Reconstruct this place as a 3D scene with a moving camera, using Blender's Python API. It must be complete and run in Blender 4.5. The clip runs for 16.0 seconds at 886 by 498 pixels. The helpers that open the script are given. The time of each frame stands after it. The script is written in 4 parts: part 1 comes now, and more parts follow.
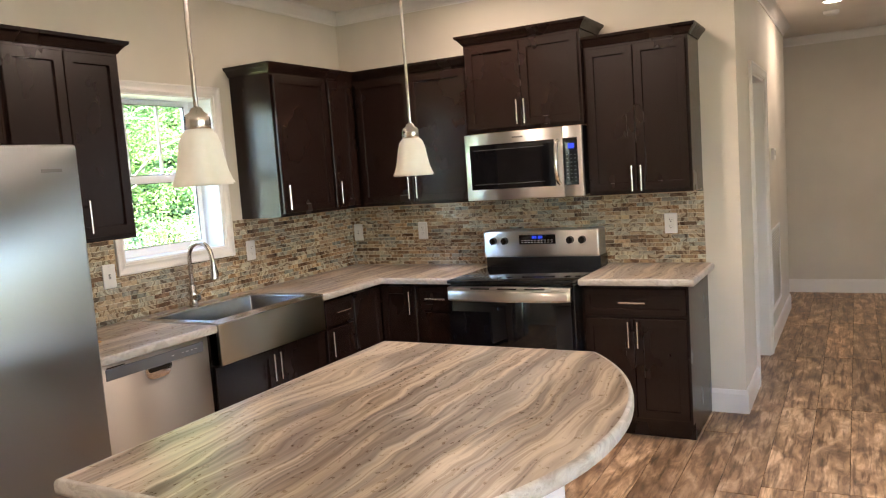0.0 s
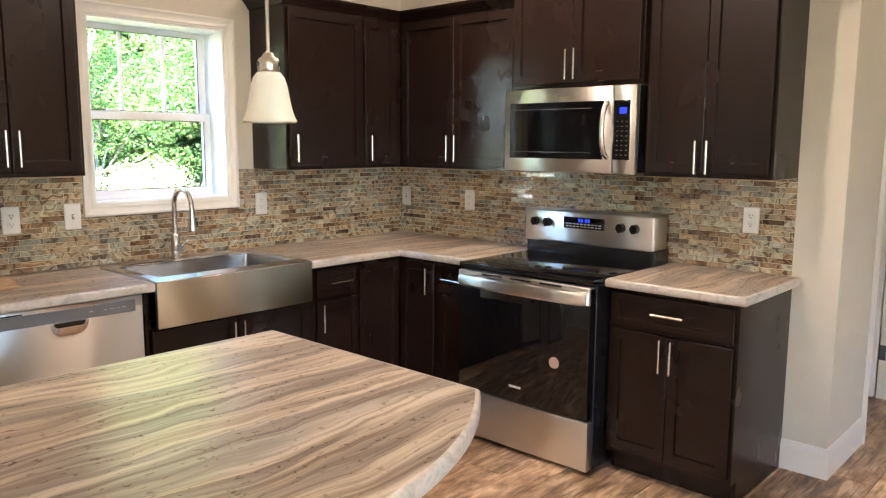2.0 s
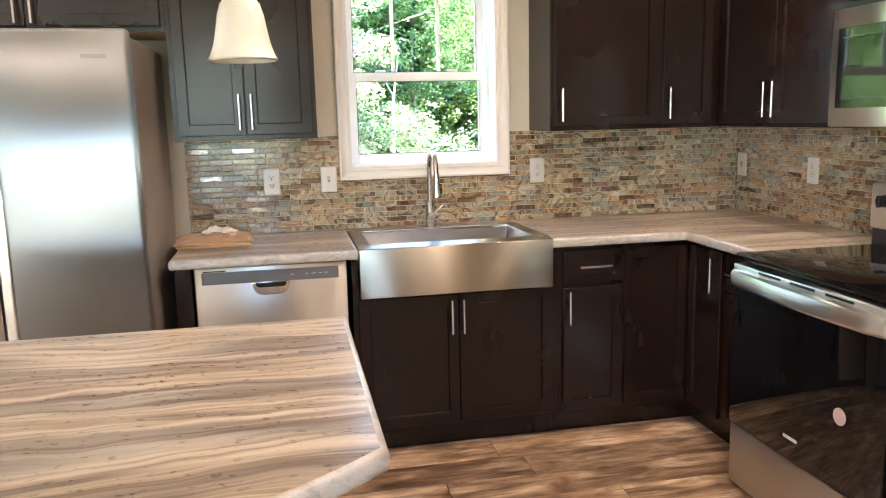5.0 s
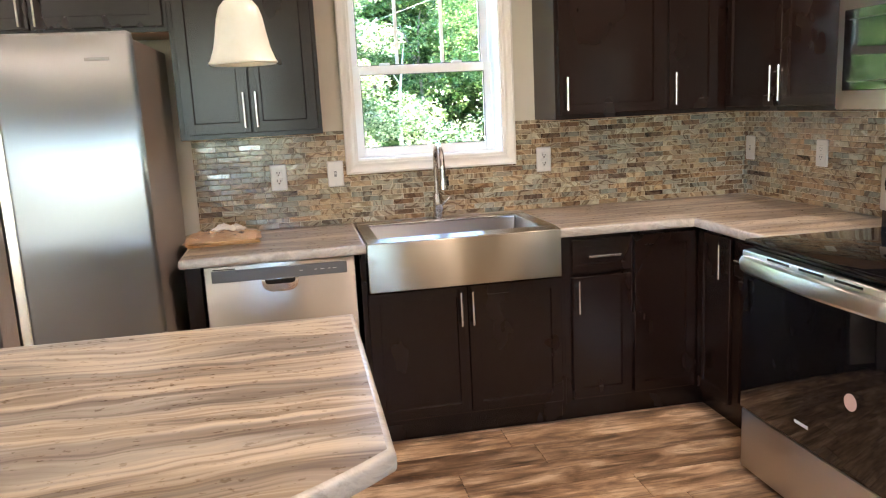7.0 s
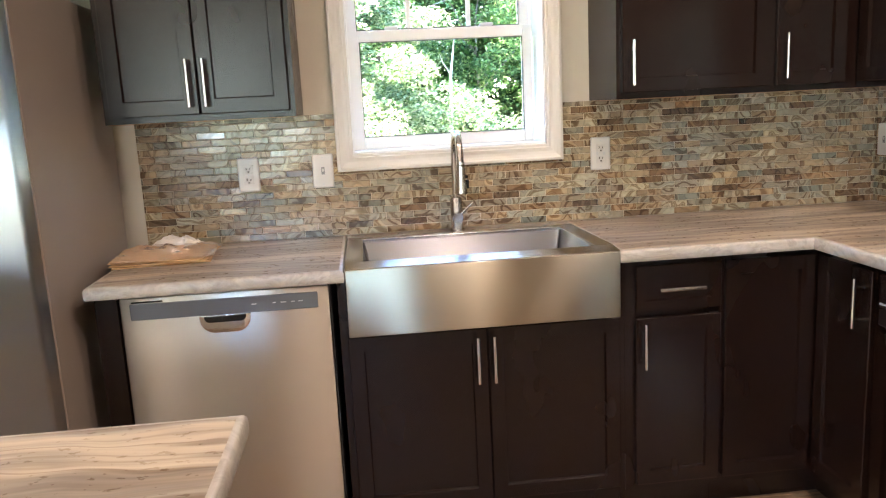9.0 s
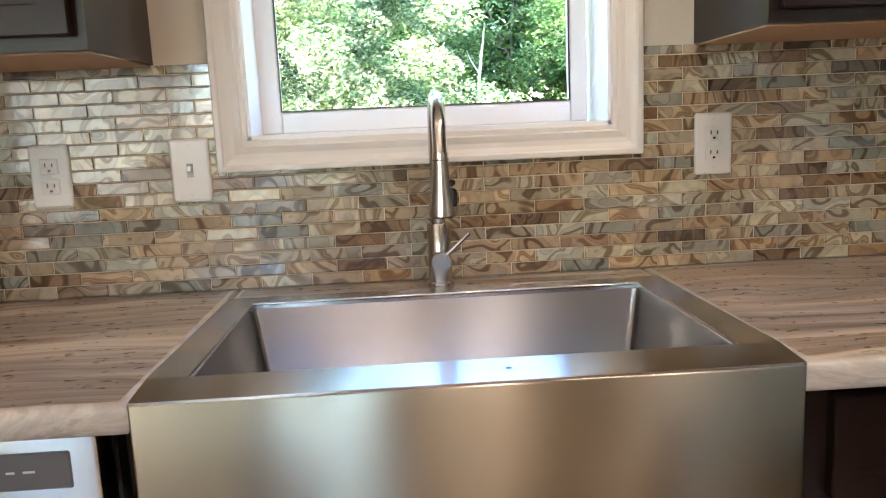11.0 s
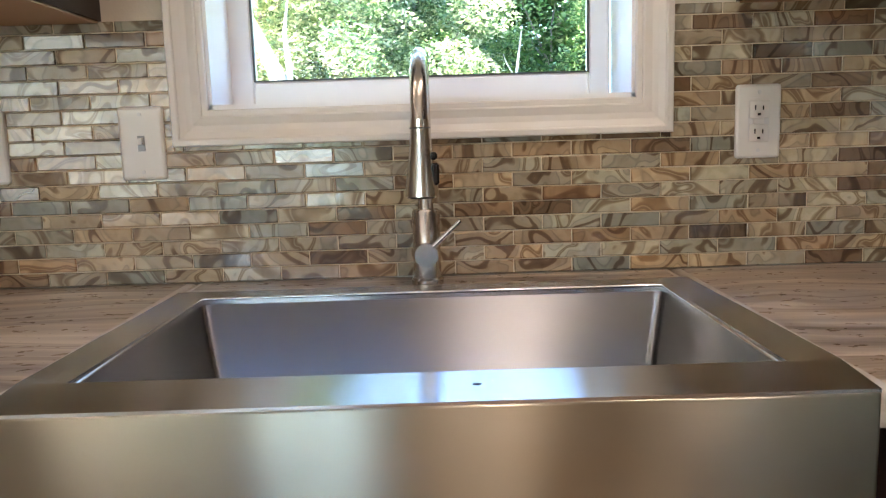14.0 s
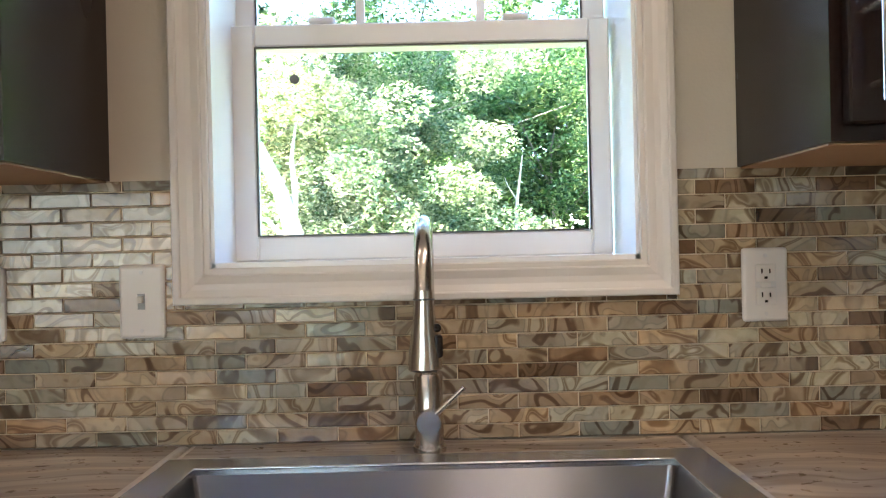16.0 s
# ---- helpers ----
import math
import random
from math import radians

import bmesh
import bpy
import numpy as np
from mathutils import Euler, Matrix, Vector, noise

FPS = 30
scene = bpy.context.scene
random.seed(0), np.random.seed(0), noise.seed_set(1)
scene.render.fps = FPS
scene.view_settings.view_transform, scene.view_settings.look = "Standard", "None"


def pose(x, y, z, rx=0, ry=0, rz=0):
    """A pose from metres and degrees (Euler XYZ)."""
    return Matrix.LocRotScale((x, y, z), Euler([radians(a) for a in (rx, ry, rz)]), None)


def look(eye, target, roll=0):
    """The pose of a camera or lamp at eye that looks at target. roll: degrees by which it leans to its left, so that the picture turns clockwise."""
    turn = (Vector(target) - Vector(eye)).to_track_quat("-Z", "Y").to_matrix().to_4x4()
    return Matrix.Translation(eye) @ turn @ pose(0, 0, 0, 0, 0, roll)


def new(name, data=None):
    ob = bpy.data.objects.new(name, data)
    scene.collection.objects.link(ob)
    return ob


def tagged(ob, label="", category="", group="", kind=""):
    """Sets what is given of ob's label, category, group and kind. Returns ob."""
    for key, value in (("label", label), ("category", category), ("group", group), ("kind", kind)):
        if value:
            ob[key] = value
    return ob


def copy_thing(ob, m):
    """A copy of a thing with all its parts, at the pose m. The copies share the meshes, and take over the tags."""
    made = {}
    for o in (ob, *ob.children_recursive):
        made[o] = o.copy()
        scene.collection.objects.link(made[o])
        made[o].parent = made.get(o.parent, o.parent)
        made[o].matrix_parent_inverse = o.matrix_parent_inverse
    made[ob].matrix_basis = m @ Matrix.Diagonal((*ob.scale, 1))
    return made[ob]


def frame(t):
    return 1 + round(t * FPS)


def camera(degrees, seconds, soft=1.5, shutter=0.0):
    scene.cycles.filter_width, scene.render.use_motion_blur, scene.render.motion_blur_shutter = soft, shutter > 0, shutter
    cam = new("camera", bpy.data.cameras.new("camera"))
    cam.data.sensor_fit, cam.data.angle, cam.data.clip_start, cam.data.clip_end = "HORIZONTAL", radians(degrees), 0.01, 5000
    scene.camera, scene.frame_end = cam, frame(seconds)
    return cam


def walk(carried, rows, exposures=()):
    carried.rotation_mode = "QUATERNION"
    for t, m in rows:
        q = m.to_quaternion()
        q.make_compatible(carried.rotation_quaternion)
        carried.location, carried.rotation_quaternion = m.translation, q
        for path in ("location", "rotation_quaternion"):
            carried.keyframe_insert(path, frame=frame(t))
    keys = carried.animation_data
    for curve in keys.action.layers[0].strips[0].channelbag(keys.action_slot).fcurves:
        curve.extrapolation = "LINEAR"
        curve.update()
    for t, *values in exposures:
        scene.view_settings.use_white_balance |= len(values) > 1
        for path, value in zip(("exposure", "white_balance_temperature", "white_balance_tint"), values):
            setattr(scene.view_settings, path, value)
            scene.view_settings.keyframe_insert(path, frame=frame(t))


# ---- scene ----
cam = camera(60.2, 16.0, soft=1.2)
PATH = [
    (0, (3.327, -4.688, 1.553), (2.371, -2.943, 1.351), -4.1),
    (0.5, (3.357, -4.482, 1.538), (2.286, -2.808, 1.317), -3.6),
    (1, (3.377, -4.154, 1.546), (2.303, -2.482, 1.32), -2.8),
    (1.5, (3.548, -3.862, 1.529), (2.334, -2.29, 1.294), -1.0),
    (2, (3.676, -3.584, 1.498), (2.336, -2.126, 1.221), 0.3),
    (2.5, (3.696, -3.245, 1.462), (2.294, -1.857, 1.132), 1.3),
    (3, (3.757, -2.936, 1.453), (2.195, -1.728, 1.133), 0.8),
    (3.5, (3.75, -2.665, 1.453), (2.085, -1.619, 1.088), 0.6),
    (4, (3.655, -2.5, 1.435), (1.853, -1.71, 1.078), 0.2),
    (4.5, (3.651, -2.387, 1.429), (1.74, -1.909, 1.083), -1.0),
    (4.7, (3.665, -2.34, 1.418), (1.735, -1.935, 1.086), -0.9),
    (7, (3.671, -2.317, 1.443), (1.738, -1.962, 1.072), -2.9),
    (7.5, (3.651, -2.273, 1.448), (1.724, -1.906, 1.055), -2.6),
    (8, (3.528, -2.186, 1.43), (1.589, -1.918, 1.022), -2.1),
    (8.5, (3.196, -2.133, 1.399), (1.245, -1.938, 1.005), -1.2),
    (9, (2.814, -1.995, 1.357), (0.858, -1.805, 0.988), -2.9),
    (9.5, (2.448, -1.884, 1.339), (0.487, -1.749, 0.968), -2.8),
    (9.7, (2.295, -1.864, 1.322), (0.334, -1.724, 0.953), -3.0),
    (11.8, (1.33, -1.683, 1.151), (-0.644, -1.617, 0.833), -1.9),
    (12, (1.322, -1.676, 1.135), (-0.647, -1.621, 0.786), -1.5),
    (12.5, (1.313, -1.661, 1.119), (-0.648, -1.657, 0.726), -1.6),
    (13, (1.312, -1.649, 1.117), (-0.645, -1.658, 0.707), -2.1),
    (13.5, (1.312, -1.647, 1.124), (-0.652, -1.652, 0.746), -2.0),
    (14, (1.307, -1.644, 1.144), (-0.671, -1.647, 0.85), -1.8),
    (14.5, (1.3, -1.645, 1.163), (-0.69, -1.646, 0.96), -1.6),
    (15, (1.295, -1.652, 1.182), (-0.701, -1.648, 1.062), -1.4),
    (15.5, (1.288, -1.645, 1.203), (-0.711, -1.652, 1.156), -1.4),
    (16, (1.278, -1.645, 1.223), (-0.722, -1.644, 1.221), -1.3),
]
walk(cam, [(t, look(eye, target, roll)) for t, eye, target, roll in PATH], [(0.0, 4.75), (1.5, 4.85), (3.0, 5.05), (4.5, 5.05), (7.5, 4.9), (9.7, 4.95), (12.0, 4.3), (14.0, 4.3), (16.0, 4.12)])

# ---- world, sun, large lights ----
world = bpy.data.worlds.new("daylight")
scene.world = world
world.use_nodes = True
wn = world.node_tree.nodes
sky = wn.new("ShaderNodeTexSky")
sky.sky_type = "NISHITA"
sky.sun_disc = False
sky.sun_elevation, sky.sun_rotation = radians(51), radians(153)
sky.ozone_density, sky.dust_density = 4.0, 0.1
wn["Background"].inputs["Strength"].default_value = 0.14
world.node_tree.links.new(sky.outputs["Color"], wn["Background"].inputs["Color"])


def lamp(name, kind, energy, colour, m, size=0.1, size_y=None, shape="DISK", angle=0.5):
    data = bpy.data.lights.new(name, kind)
    data.energy, data.color = energy, colour
    if kind == "AREA":
        data.shape, data.size = shape, size
        if size_y:
            data.size_y = size_y
    if kind == "SUN":
        data.angle = radians(angle)
    ob = new(name, data)
    ob.matrix_basis = m
    return ob


lamp("sun", "SUN", 5.0, (1.0, 0.95, 0.86), look((4, -8, 11), (0, 0, 0)))
WARM = (1.0, 0.775, 0.64)
CANS = [(2.1, -1.38, 1.0), (1.3, -0.72, 0.75), (1.1, -2.9, 0.3), (1.2, -4.6, 0.722), (4.2, -1.6, 0.6), (4.2, -4.6, 1.0), (3.17, 2.23, 0.6)]
for cx, cy, watts in CANS:
    top = 2.722 if cy < 0 else 2.647
    lamp("can_lamp", "AREA", watts, WARM, look((cx, cy, top), (cx, cy, 0)), 0.12)
lamp("living_window_lamp", "AREA", 0.30, (0.86, 0.93, 1.0), look((6.5, -3.14, 1.36), (0, -3.14, 1.36)), 1.3, 1.46, "RECTANGLE")
# Unseen warm lamp, added to light the lobby that the sink steel mirrors.
lamp("added_lobby_lamp", "AREA", 1.1, (1.0, 0.66, 0.36), look((7.2, -0.7, 2.4), (7.2, -0.7, 0)), 0.3)
lamp("hall_window_lamp", "AREA", 0.5, (0.80, 0.90, 1.0), look((6.38, 2.4, 1.3), (2.6, 2.3, 0.6)), 1.2, 1.9, "RECTANGLE")

# ---- materials ----


def material(name, rough=0.5, metal=0.0, colour=(0.5, 0.5, 0.5), **inputs):
    m = bpy.data.materials.new(name)
    m.use_nodes = True
    b = m.node_tree.nodes["Principled BSDF"]
    b.inputs["Base Color"].default_value = (*colour, 1)
    b.inputs["Roughness"].default_value, b.inputs["Metallic"].default_value = rough, metal
    for key, value in inputs.items():
        b.inputs[key.replace("_", " ")].default_value = value
    return m, m.node_tree.nodes, m.node_tree.links, b


def ramp(nodes, stops):
    r = nodes.new("ShaderNodeValToRGB")
    e = r.color_ramp.elements
    while len(e) < len(stops):
        e.new(0.5)
    for el, (p, c) in zip(e, stops):
        el.position, el.color = p, (*c, 1)
    return r


def coords(nodes, links, scale, space="Object", rot=(0, 0, 0)):
    """Position in metres, stretched by scale."""
    mp = nodes.new("ShaderNodeMapping")
    mp.inputs["Scale"].default_value = scale
    mp.inputs["Rotation"].default_value = [radians(a) for a in rot]
    if space == "World":
        links.new(nodes.new("ShaderNodeNewGeometry").outputs["Position"], mp.inputs["Vector"])
    else:
        links.new(nodes.new("ShaderNodeTexCoord").outputs[space], mp.inputs["Vector"])
    return mp.outputs["Vector"]


def noise_tex(nodes, links, vec, scale, detail=4, distortion=0.0, rough=0.5):
    n = nodes.new("ShaderNodeTexNoise")
    n.inputs["Scale"].default_value, n.inputs["Detail"].default_value = scale, detail
    n.inputs["Distortion"].default_value, n.inputs["Roughness"].default_value = distortion, rough
    links.new(vec, n.inputs["Vector"])
    return n


def bump(nodes, links, b, height, strength, distance=0.001):
    bp = nodes.new("ShaderNodeBump")
    bp.inputs["Strength"].default_value, bp.inputs["Distance"].default_value = strength, distance
    links.new(height, bp.inputs["Height"])
    links.new(bp.outputs["Normal"], b.inputs["Normal"])


def mix(nodes, links, a, b, fac, blend="MIX"):
    m = nodes.new("ShaderNodeMix")
    m.data_type, m.blend_type = "RGBA", blend
    for sock, v in ((m.inputs[0], fac), (m.inputs[6], a), (m.inputs[7], b)):
        if isinstance(v, (int, float)):
            sock.default_value = v
        elif isinstance(v, tuple):
            sock.default_value = (*v, 1)
        else:
            links.new(v, sock)
    return m.outputs[2]


def painted(name, colour, rough, grain=90.0, amount=0.25, vary=0.06):
    m, n, l, b = material(name, rough, 0, colour)
    v = coords(n, l, (1, 1, 1), "World")
    big = noise_tex(n, l, v, 1.3, 3)
    lo = tuple(c * (1 - vary) for c in colour)
    hi = tuple(min(1, c * (1 + vary)) for c in colour)
    r = ramp(n, [(0.35, lo), (0.65, hi)])
    l.new(big.outputs["Fac"], r.inputs["Fac"])
    l.new(r.outputs["Color"], b.inputs["Base Color"])
    fine = noise_tex(n, l, v, grain, 4)
    bump(n, l, b, fine.outputs["Fac"], amount, 0.002)
    return m


WALL = painted("wall_paint", (0.55, 0.505, 0.425), 0.75, 160, 0.22)
CEIL = painted("ceiling_paint", (0.72, 0.68, 0.62), 0.85, 60, 0.4)
TRIM = painted("white_trim_paint", (0.68, 0.65, 0.61), 0.35, 12, 0.015, 0.01)
VINYL = painted("white_vinyl", (0.82, 0.83, 0.84), 0.3, 30, 0.03, 0.01)
PLATE = painted("white_plastic", (0.66, 0.64, 0.61), 0.3, 30, 0.02, 0.01)
WHITE_WOOD = painted("white_painted_board", (0.78, 0.77, 0.75), 0.4, 40, 0.1, 0.03)
GROUT = painted("grout", (0.62, 0.53, 0.39), 0.9, 300, 0.5, 0.1)


def espresso():
    m, n, l, b = material("espresso_wood", 0.26, 0, (0.02, 0.011, 0.009), Specular_IOR_Level=0.34)
    g = noise_tex(n, l, coords(n, l, (1, 1, 0.4), "World"), 2.2, 3)
    r = ramp(n, [(0.3, (0.0100, 0.0048, 0.0037)), (0.7, (0.0145, 0.0070, 0.0052))])
    l.new(g.outputs["Fac"], r.inputs["Fac"])
    l.new(r.outputs["Color"], b.inputs["Base Color"])
    smear = noise_tex(n, l, coords(n, l, (1, 1, 0.6), "World"), 5.0, 3)
    rr = ramp(n, [(0.3, (0.255,) * 3), (0.7, (0.28,) * 3)])
    l.new(smear.outputs["Fac"], rr.inputs["Fac"])
    l.new(rr.outputs["Color"], b.inputs["Roughness"])
    return m


ESPRESSO = espresso()
RAW_WOOD = painted("unfinished_maple", (0.50, 0.33, 0.20), 0.6, 120, 0.1, 0.1)


def steel(name, rough=0.27, turn=0.0, aniso=0.75, colour=(0.60, 0.58, 0.55), stretch=(2, 2, 300)):
    m, n, l, b = material(name, rough, 1.0, colour)
    b.inputs["Anisotropic"].default_value = aniso
    b.inputs["Anisotropic Rotation"].default_value = turn
    tg = n.new("ShaderNodeTangent")
    tg.direction_type, tg.axis = "RADIAL", "Z"
    l.new(tg.outputs["Tangent"], b.inputs["Tangent"])
    g = noise_tex(n, l, coords(n, l, stretch, "World"), 4, 4)
    rr = ramp(n, [(0.3, (rough * 0.94,) * 3), (0.7, (rough * 1.07,) * 3)])
    l.new(g.outputs["Fac"], rr.inputs["Fac"])
    if name == "dimmed_apron_steel":   # dried water marks
        g = noise_tex(n, l, coords(n, l, (1, 5, 22), "World"), 1.6, 4, 0.6)
        rr = ramp(n, [(0.44, (rough,) * 3), (0.60, (rough * 1.12,) * 3)])
        l.new(g.outputs["Fac"], rr.inputs["Fac"])
    if aniso < 0.9 or name == "dimmed_apron_steel":
        l.new(rr.outputs["Color"], b.inputs["Roughness"])
    if aniso < 0.9:
        bump(n, l, b, g.outputs["Fac"], 0.008, 0.0003)
    return m


STEEL = steel("brushed_steel", 0.30, 0.25, 0.97, (0.74, 0.72, 0.69))
STEEL_FRIDGE = steel("vertical_brushed_steel", 0.34, 0.0, 1.0, (0.36, 0.375, 0.39), (300, 300, 2))
# Sink apron: rim steel darkened, the dim room it reflects put into its colour.
STEEL_APRON_DIMMED = steel("dimmed_apron_steel", 0.31, 0.25, 1.0, (0.40, 0.378, 0.315))
STEEL_DOOR = steel("satin_door_steel", 0.38, 0.25, 0.95, (0.54, 0.525, 0.50))
# Sink bowl: the same steel with the inside's dimness put into its colour.
STEEL_BOWL_DIMMED = steel("dimmed_bowl_steel", 0.22, 0.25, 1.0, (0.36, 0.37, 0.39))
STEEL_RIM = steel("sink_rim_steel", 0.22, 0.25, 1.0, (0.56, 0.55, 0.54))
NICKEL = steel("brushed_nickel", 0.22, 0.0, 0.3, (0.62, 0.58, 0.53))
CHROME = material("bright_bar_steel", 0.18, 1.0, (0.72, 0.70, 0.67))[0]
BLACK_GLASS = material("black_glass", 0.04, 0, (0.004, 0.004, 0.005), Specular_IOR_Level=0.55)[0]
BLACK = painted("black_enamel", (0.008, 0.008, 0.009), 0.22, 60, 0.03, 0.1)
DARK_GREY = painted("dark_grey_plastic", (0.06, 0.065, 0.07), 0.35, 60, 0.05)
GREY_PANEL = painted("grey_control_strip", (0.13, 0.14, 0.15), 0.3, 60, 0.03)
FRIDGE_SIDE = painted("textured_grey_steel_side", (0.28, 0.24, 0.21), 0.3, 400, 0.3)
MARK_WHITE = material("printed_light_mark", 0.5, 0, (0.6, 0.6, 0.6))[0]
MARK_DARK = material("printed_dark_mark", 0.4, 0.6, (0.22, 0.22, 0.22))[0]
STICKER = material("pink_sticker_paper", 0.5, 0, (0.48, 0.34, 0.31))[0]


def glow(name, colour, strength):
    m, n, l, b = material(name, 0.4, 0, (0.01, 0.01, 0.02))
    b.inputs["Emission Color"].default_value = (*colour, 1)
    b.inputs["Emission Strength"].default_value = strength
    return m


BLUE_LED = glow("blue_display", (0.02, 0.07, 1.0), 0.035)
LAMP_GLOW = glow("lamp_diffuser", (1.0, 0.86, 0.68), 1.0)


def stone():
    """Streaked beige, brown and grey laminate, its bands running along y."""
    m, n, l, b = material("streaked_laminate", 0.2, 0, Specular_IOR_Level=0.38)
    warp = noise_tex(n, l, coords(n, l, (1.6, 0.9, 1), "World"), 1.7, 3)
    pos = n.new("ShaderNodeNewGeometry")
    add = n.new("ShaderNodeVectorMath")
    add.operation = "MULTIPLY_ADD"
    l.new(warp.outputs["Color"], add.inputs[0])
    add.inputs[1].default_value = (0.22, 0.1, 0.0)
    l.new(pos.outputs["Position"], add.inputs[2])

    def band(scale, k, detail, dist=0.0, rough=0.55):
        mp = n.new("ShaderNodeMapping")
        mp.inputs["Scale"].default_value = scale
        l.new(add.outputs["Vector"], mp.inputs["Vector"])
        return noise_tex(n, l, mp.outputs["Vector"], k, detail, dist, rough)

    broad = band((1.0, 0.08, 1.0), 5.6, 5.5, 0.25, 0.56)
    r = ramp(n, [(0.28, (0.15, 0.125, 0.105)), (0.36, (0.33, 0.27, 0.215)), (0.41, (0.52, 0.45, 0.365)), (0.44, (0.47, 0.40, 0.325)), (0.475, (0.32, 0.265, 0.22)), (0.515, (0.24, 0.205, 0.18)), (0.545, (0.36, 0.325, 0.29)), (0.58, (0.53, 0.465, 0.385)), (0.625, (0.52, 0.45, 0.37)), (0.66, (0.23, 0.195, 0.165)), (0.75, (0.45, 0.41, 0.365))])
    l.new(broad.outputs["Fac"], r.inputs["Fac"])
    fine = band((1.0, 0.03, 1.0), 22, 5, 0.1, 0.55)
    rf = ramp(n, [(0.30, (0.52, 0.45, 0.39)), (0.42, (0.86, 0.81, 0.76)), (0.49, (1.12, 1.10, 1.07)), (0.55, (0.98, 0.95, 0.92)), (0.61, (0.66, 0.60, 0.55)), (0.68, (1.02, 1.0, 0.97))])
    l.new(fine.outputs["Fac"], rf.inputs["Fac"])
    c = mix(n, l, r.outputs["Color"], rf.outputs["Color"], 0.9, "MULTIPLY")
    thread = band((1.0, 0.025, 1.0), 12, 5, 0.2, 0.55)
    rt = ramp(n, [(0.465, (1, 1, 1)), (0.492, (0.50, 0.43, 0.37)), (0.505, (0.42, 0.36, 0.31)), (0.53, (1, 1, 1)), (0.60, (1.06, 1.06, 1.06))])
    l.new(thread.outputs["Fac"], rt.inputs["Fac"])
    c = mix(n, l, c, rt.outputs["Color"], 0.7, "MULTIPLY")
    speck = noise_tex(n, l, coords(n, l, (1, 0.5, 1), "World"), 90, 4)
    rs = ramp(n, [(0.36, (0.74, 0.70, 0.66)), (0.5, (1, 1, 1))])
    l.new(speck.outputs["Fac"], rs.inputs["Fac"])
    c = mix(n, l, c, rs.outputs["Color"], 0.1, "MULTIPLY")
    l.new(c, b.inputs["Base Color"])
    rr = ramp(n, [(0.3, (0.27,) * 3), (0.7, (0.30,) * 3)])
    l.new(speck.outputs["Fac"], rr.inputs["Fac"])
    l.new(rr.outputs["Color"], b.inputs["Roughness"])
    bump(n, l, b, fine.outputs["Fac"], 0.04, 0.0006)
    return m


STONE = stone()


def stone_edge():
    m, n, l, b = material("laminate_edge", 0.3, 0)
    g = noise_tex(n, l, coords(n, l, (1, 1, 2), "World"), 7, 7, 0.8, 0.62)
    r = ramp(n, [(0.3, (0.25, 0.22, 0.195)), (0.42, (0.40, 0.365, 0.325)), (0.5, (0.50, 0.465, 0.42)), (0.56, (0.36, 0.325, 0.285)), (0.7, (0.55, 0.52, 0.475))])
    l.new(g.outputs["Fac"], r.inputs["Fac"])
    l.new(r.outputs["Color"], b.inputs["Base Color"])
    bump(n, l, b, g.outputs["Fac"], 0.1, 0.001)
    return m


STONE_EDGE = stone_edge()


def plank_wood(source):
    """Worn brown plank; each piece or island has its own tone."""
    m, n, l, b = material("worn_brown_plank_" + source, 0.42, 0)
    if source == "object":
        rnd = n.new("ShaderNodeObjectInfo").outputs["Random"]
    else:
        rnd = n.new("ShaderNodeNewGeometry").outputs["Random Per Island"]
    off = n.new("ShaderNodeVectorMath")
    off.operation = "MULTIPLY_ADD"
    cm = n.new("ShaderNodeCombineXYZ")
    for k in ("X", "Y", "Z"):
        l.new(rnd, cm.inputs[k])
    l.new(cm.outputs["Vector"], off.inputs[0])
    off.inputs[1].default_value = (37, 53, 11)
    l.new(n.new("ShaderNodeNewGeometry").outputs["Position"], off.inputs[2])

    def tex(scale, k, detail, dist):
        mp = n.new("ShaderNodeMapping")
        mp.inputs["Scale"].default_value = scale
        l.new(off.outputs["Vector"], mp.inputs["Vector"])
        return noise_tex(n, l, mp.outputs["Vector"], k, detail, dist, 0.6)

    patch = tex((1, 0.30, 1), 15, 8, 0.5)
    grain = tex((1, 0.07, 1), 45, 5, 0.3)
    r = ramp(n, [(0.30, (0.085, 0.052, 0.035)), (0.43, (0.25, 0.16, 0.10)), (0.53, (0.42, 0.29, 0.188)), (0.66, (0.68, 0.53, 0.39))])
    l.new(patch.outputs["Fac"], r.inputs["Fac"])
    rg = ramp(n, [(0.38, (0.34, 0.29, 0.26)), (0.48, (1, 1, 1)), (0.60, (1.0, 0.97, 0.93)), (0.66, (0.62, 0.57, 0.53))])
    l.new(grain.outputs["Fac"], rg.inputs["Fac"])
    c = mix(n, l, r.outputs["Color"], rg.outputs["Color"], 0.75, "MULTIPLY")
    tone = ramp(n, [(0.0, (0.75, 0.72, 0.70)), (0.5, (1.0, 0.97, 0.93)), (1.0, (1.25, 1.2, 1.15))])
    l.new(rnd, tone.inputs["Fac"])
    c = mix(n, l, c, tone.outputs["Color"], 1.0, "MULTIPLY")
    l.new(c, b.inputs["Base Color"])
    rr = ramp(n, [(0.3, (0.3,) * 3), (0.7, (0.5,) * 3)])
    l.new(patch.outputs["Fac"], rr.inputs["Fac"])
    l.new(rr.outputs["Color"], b.inputs["Roughness"])
    bump(n, l, b, grain.outputs["Fac"], 0.25, 0.001)
    return m


PLANK, PLANK_REST = plank_wood("object"), plank_wood("island")


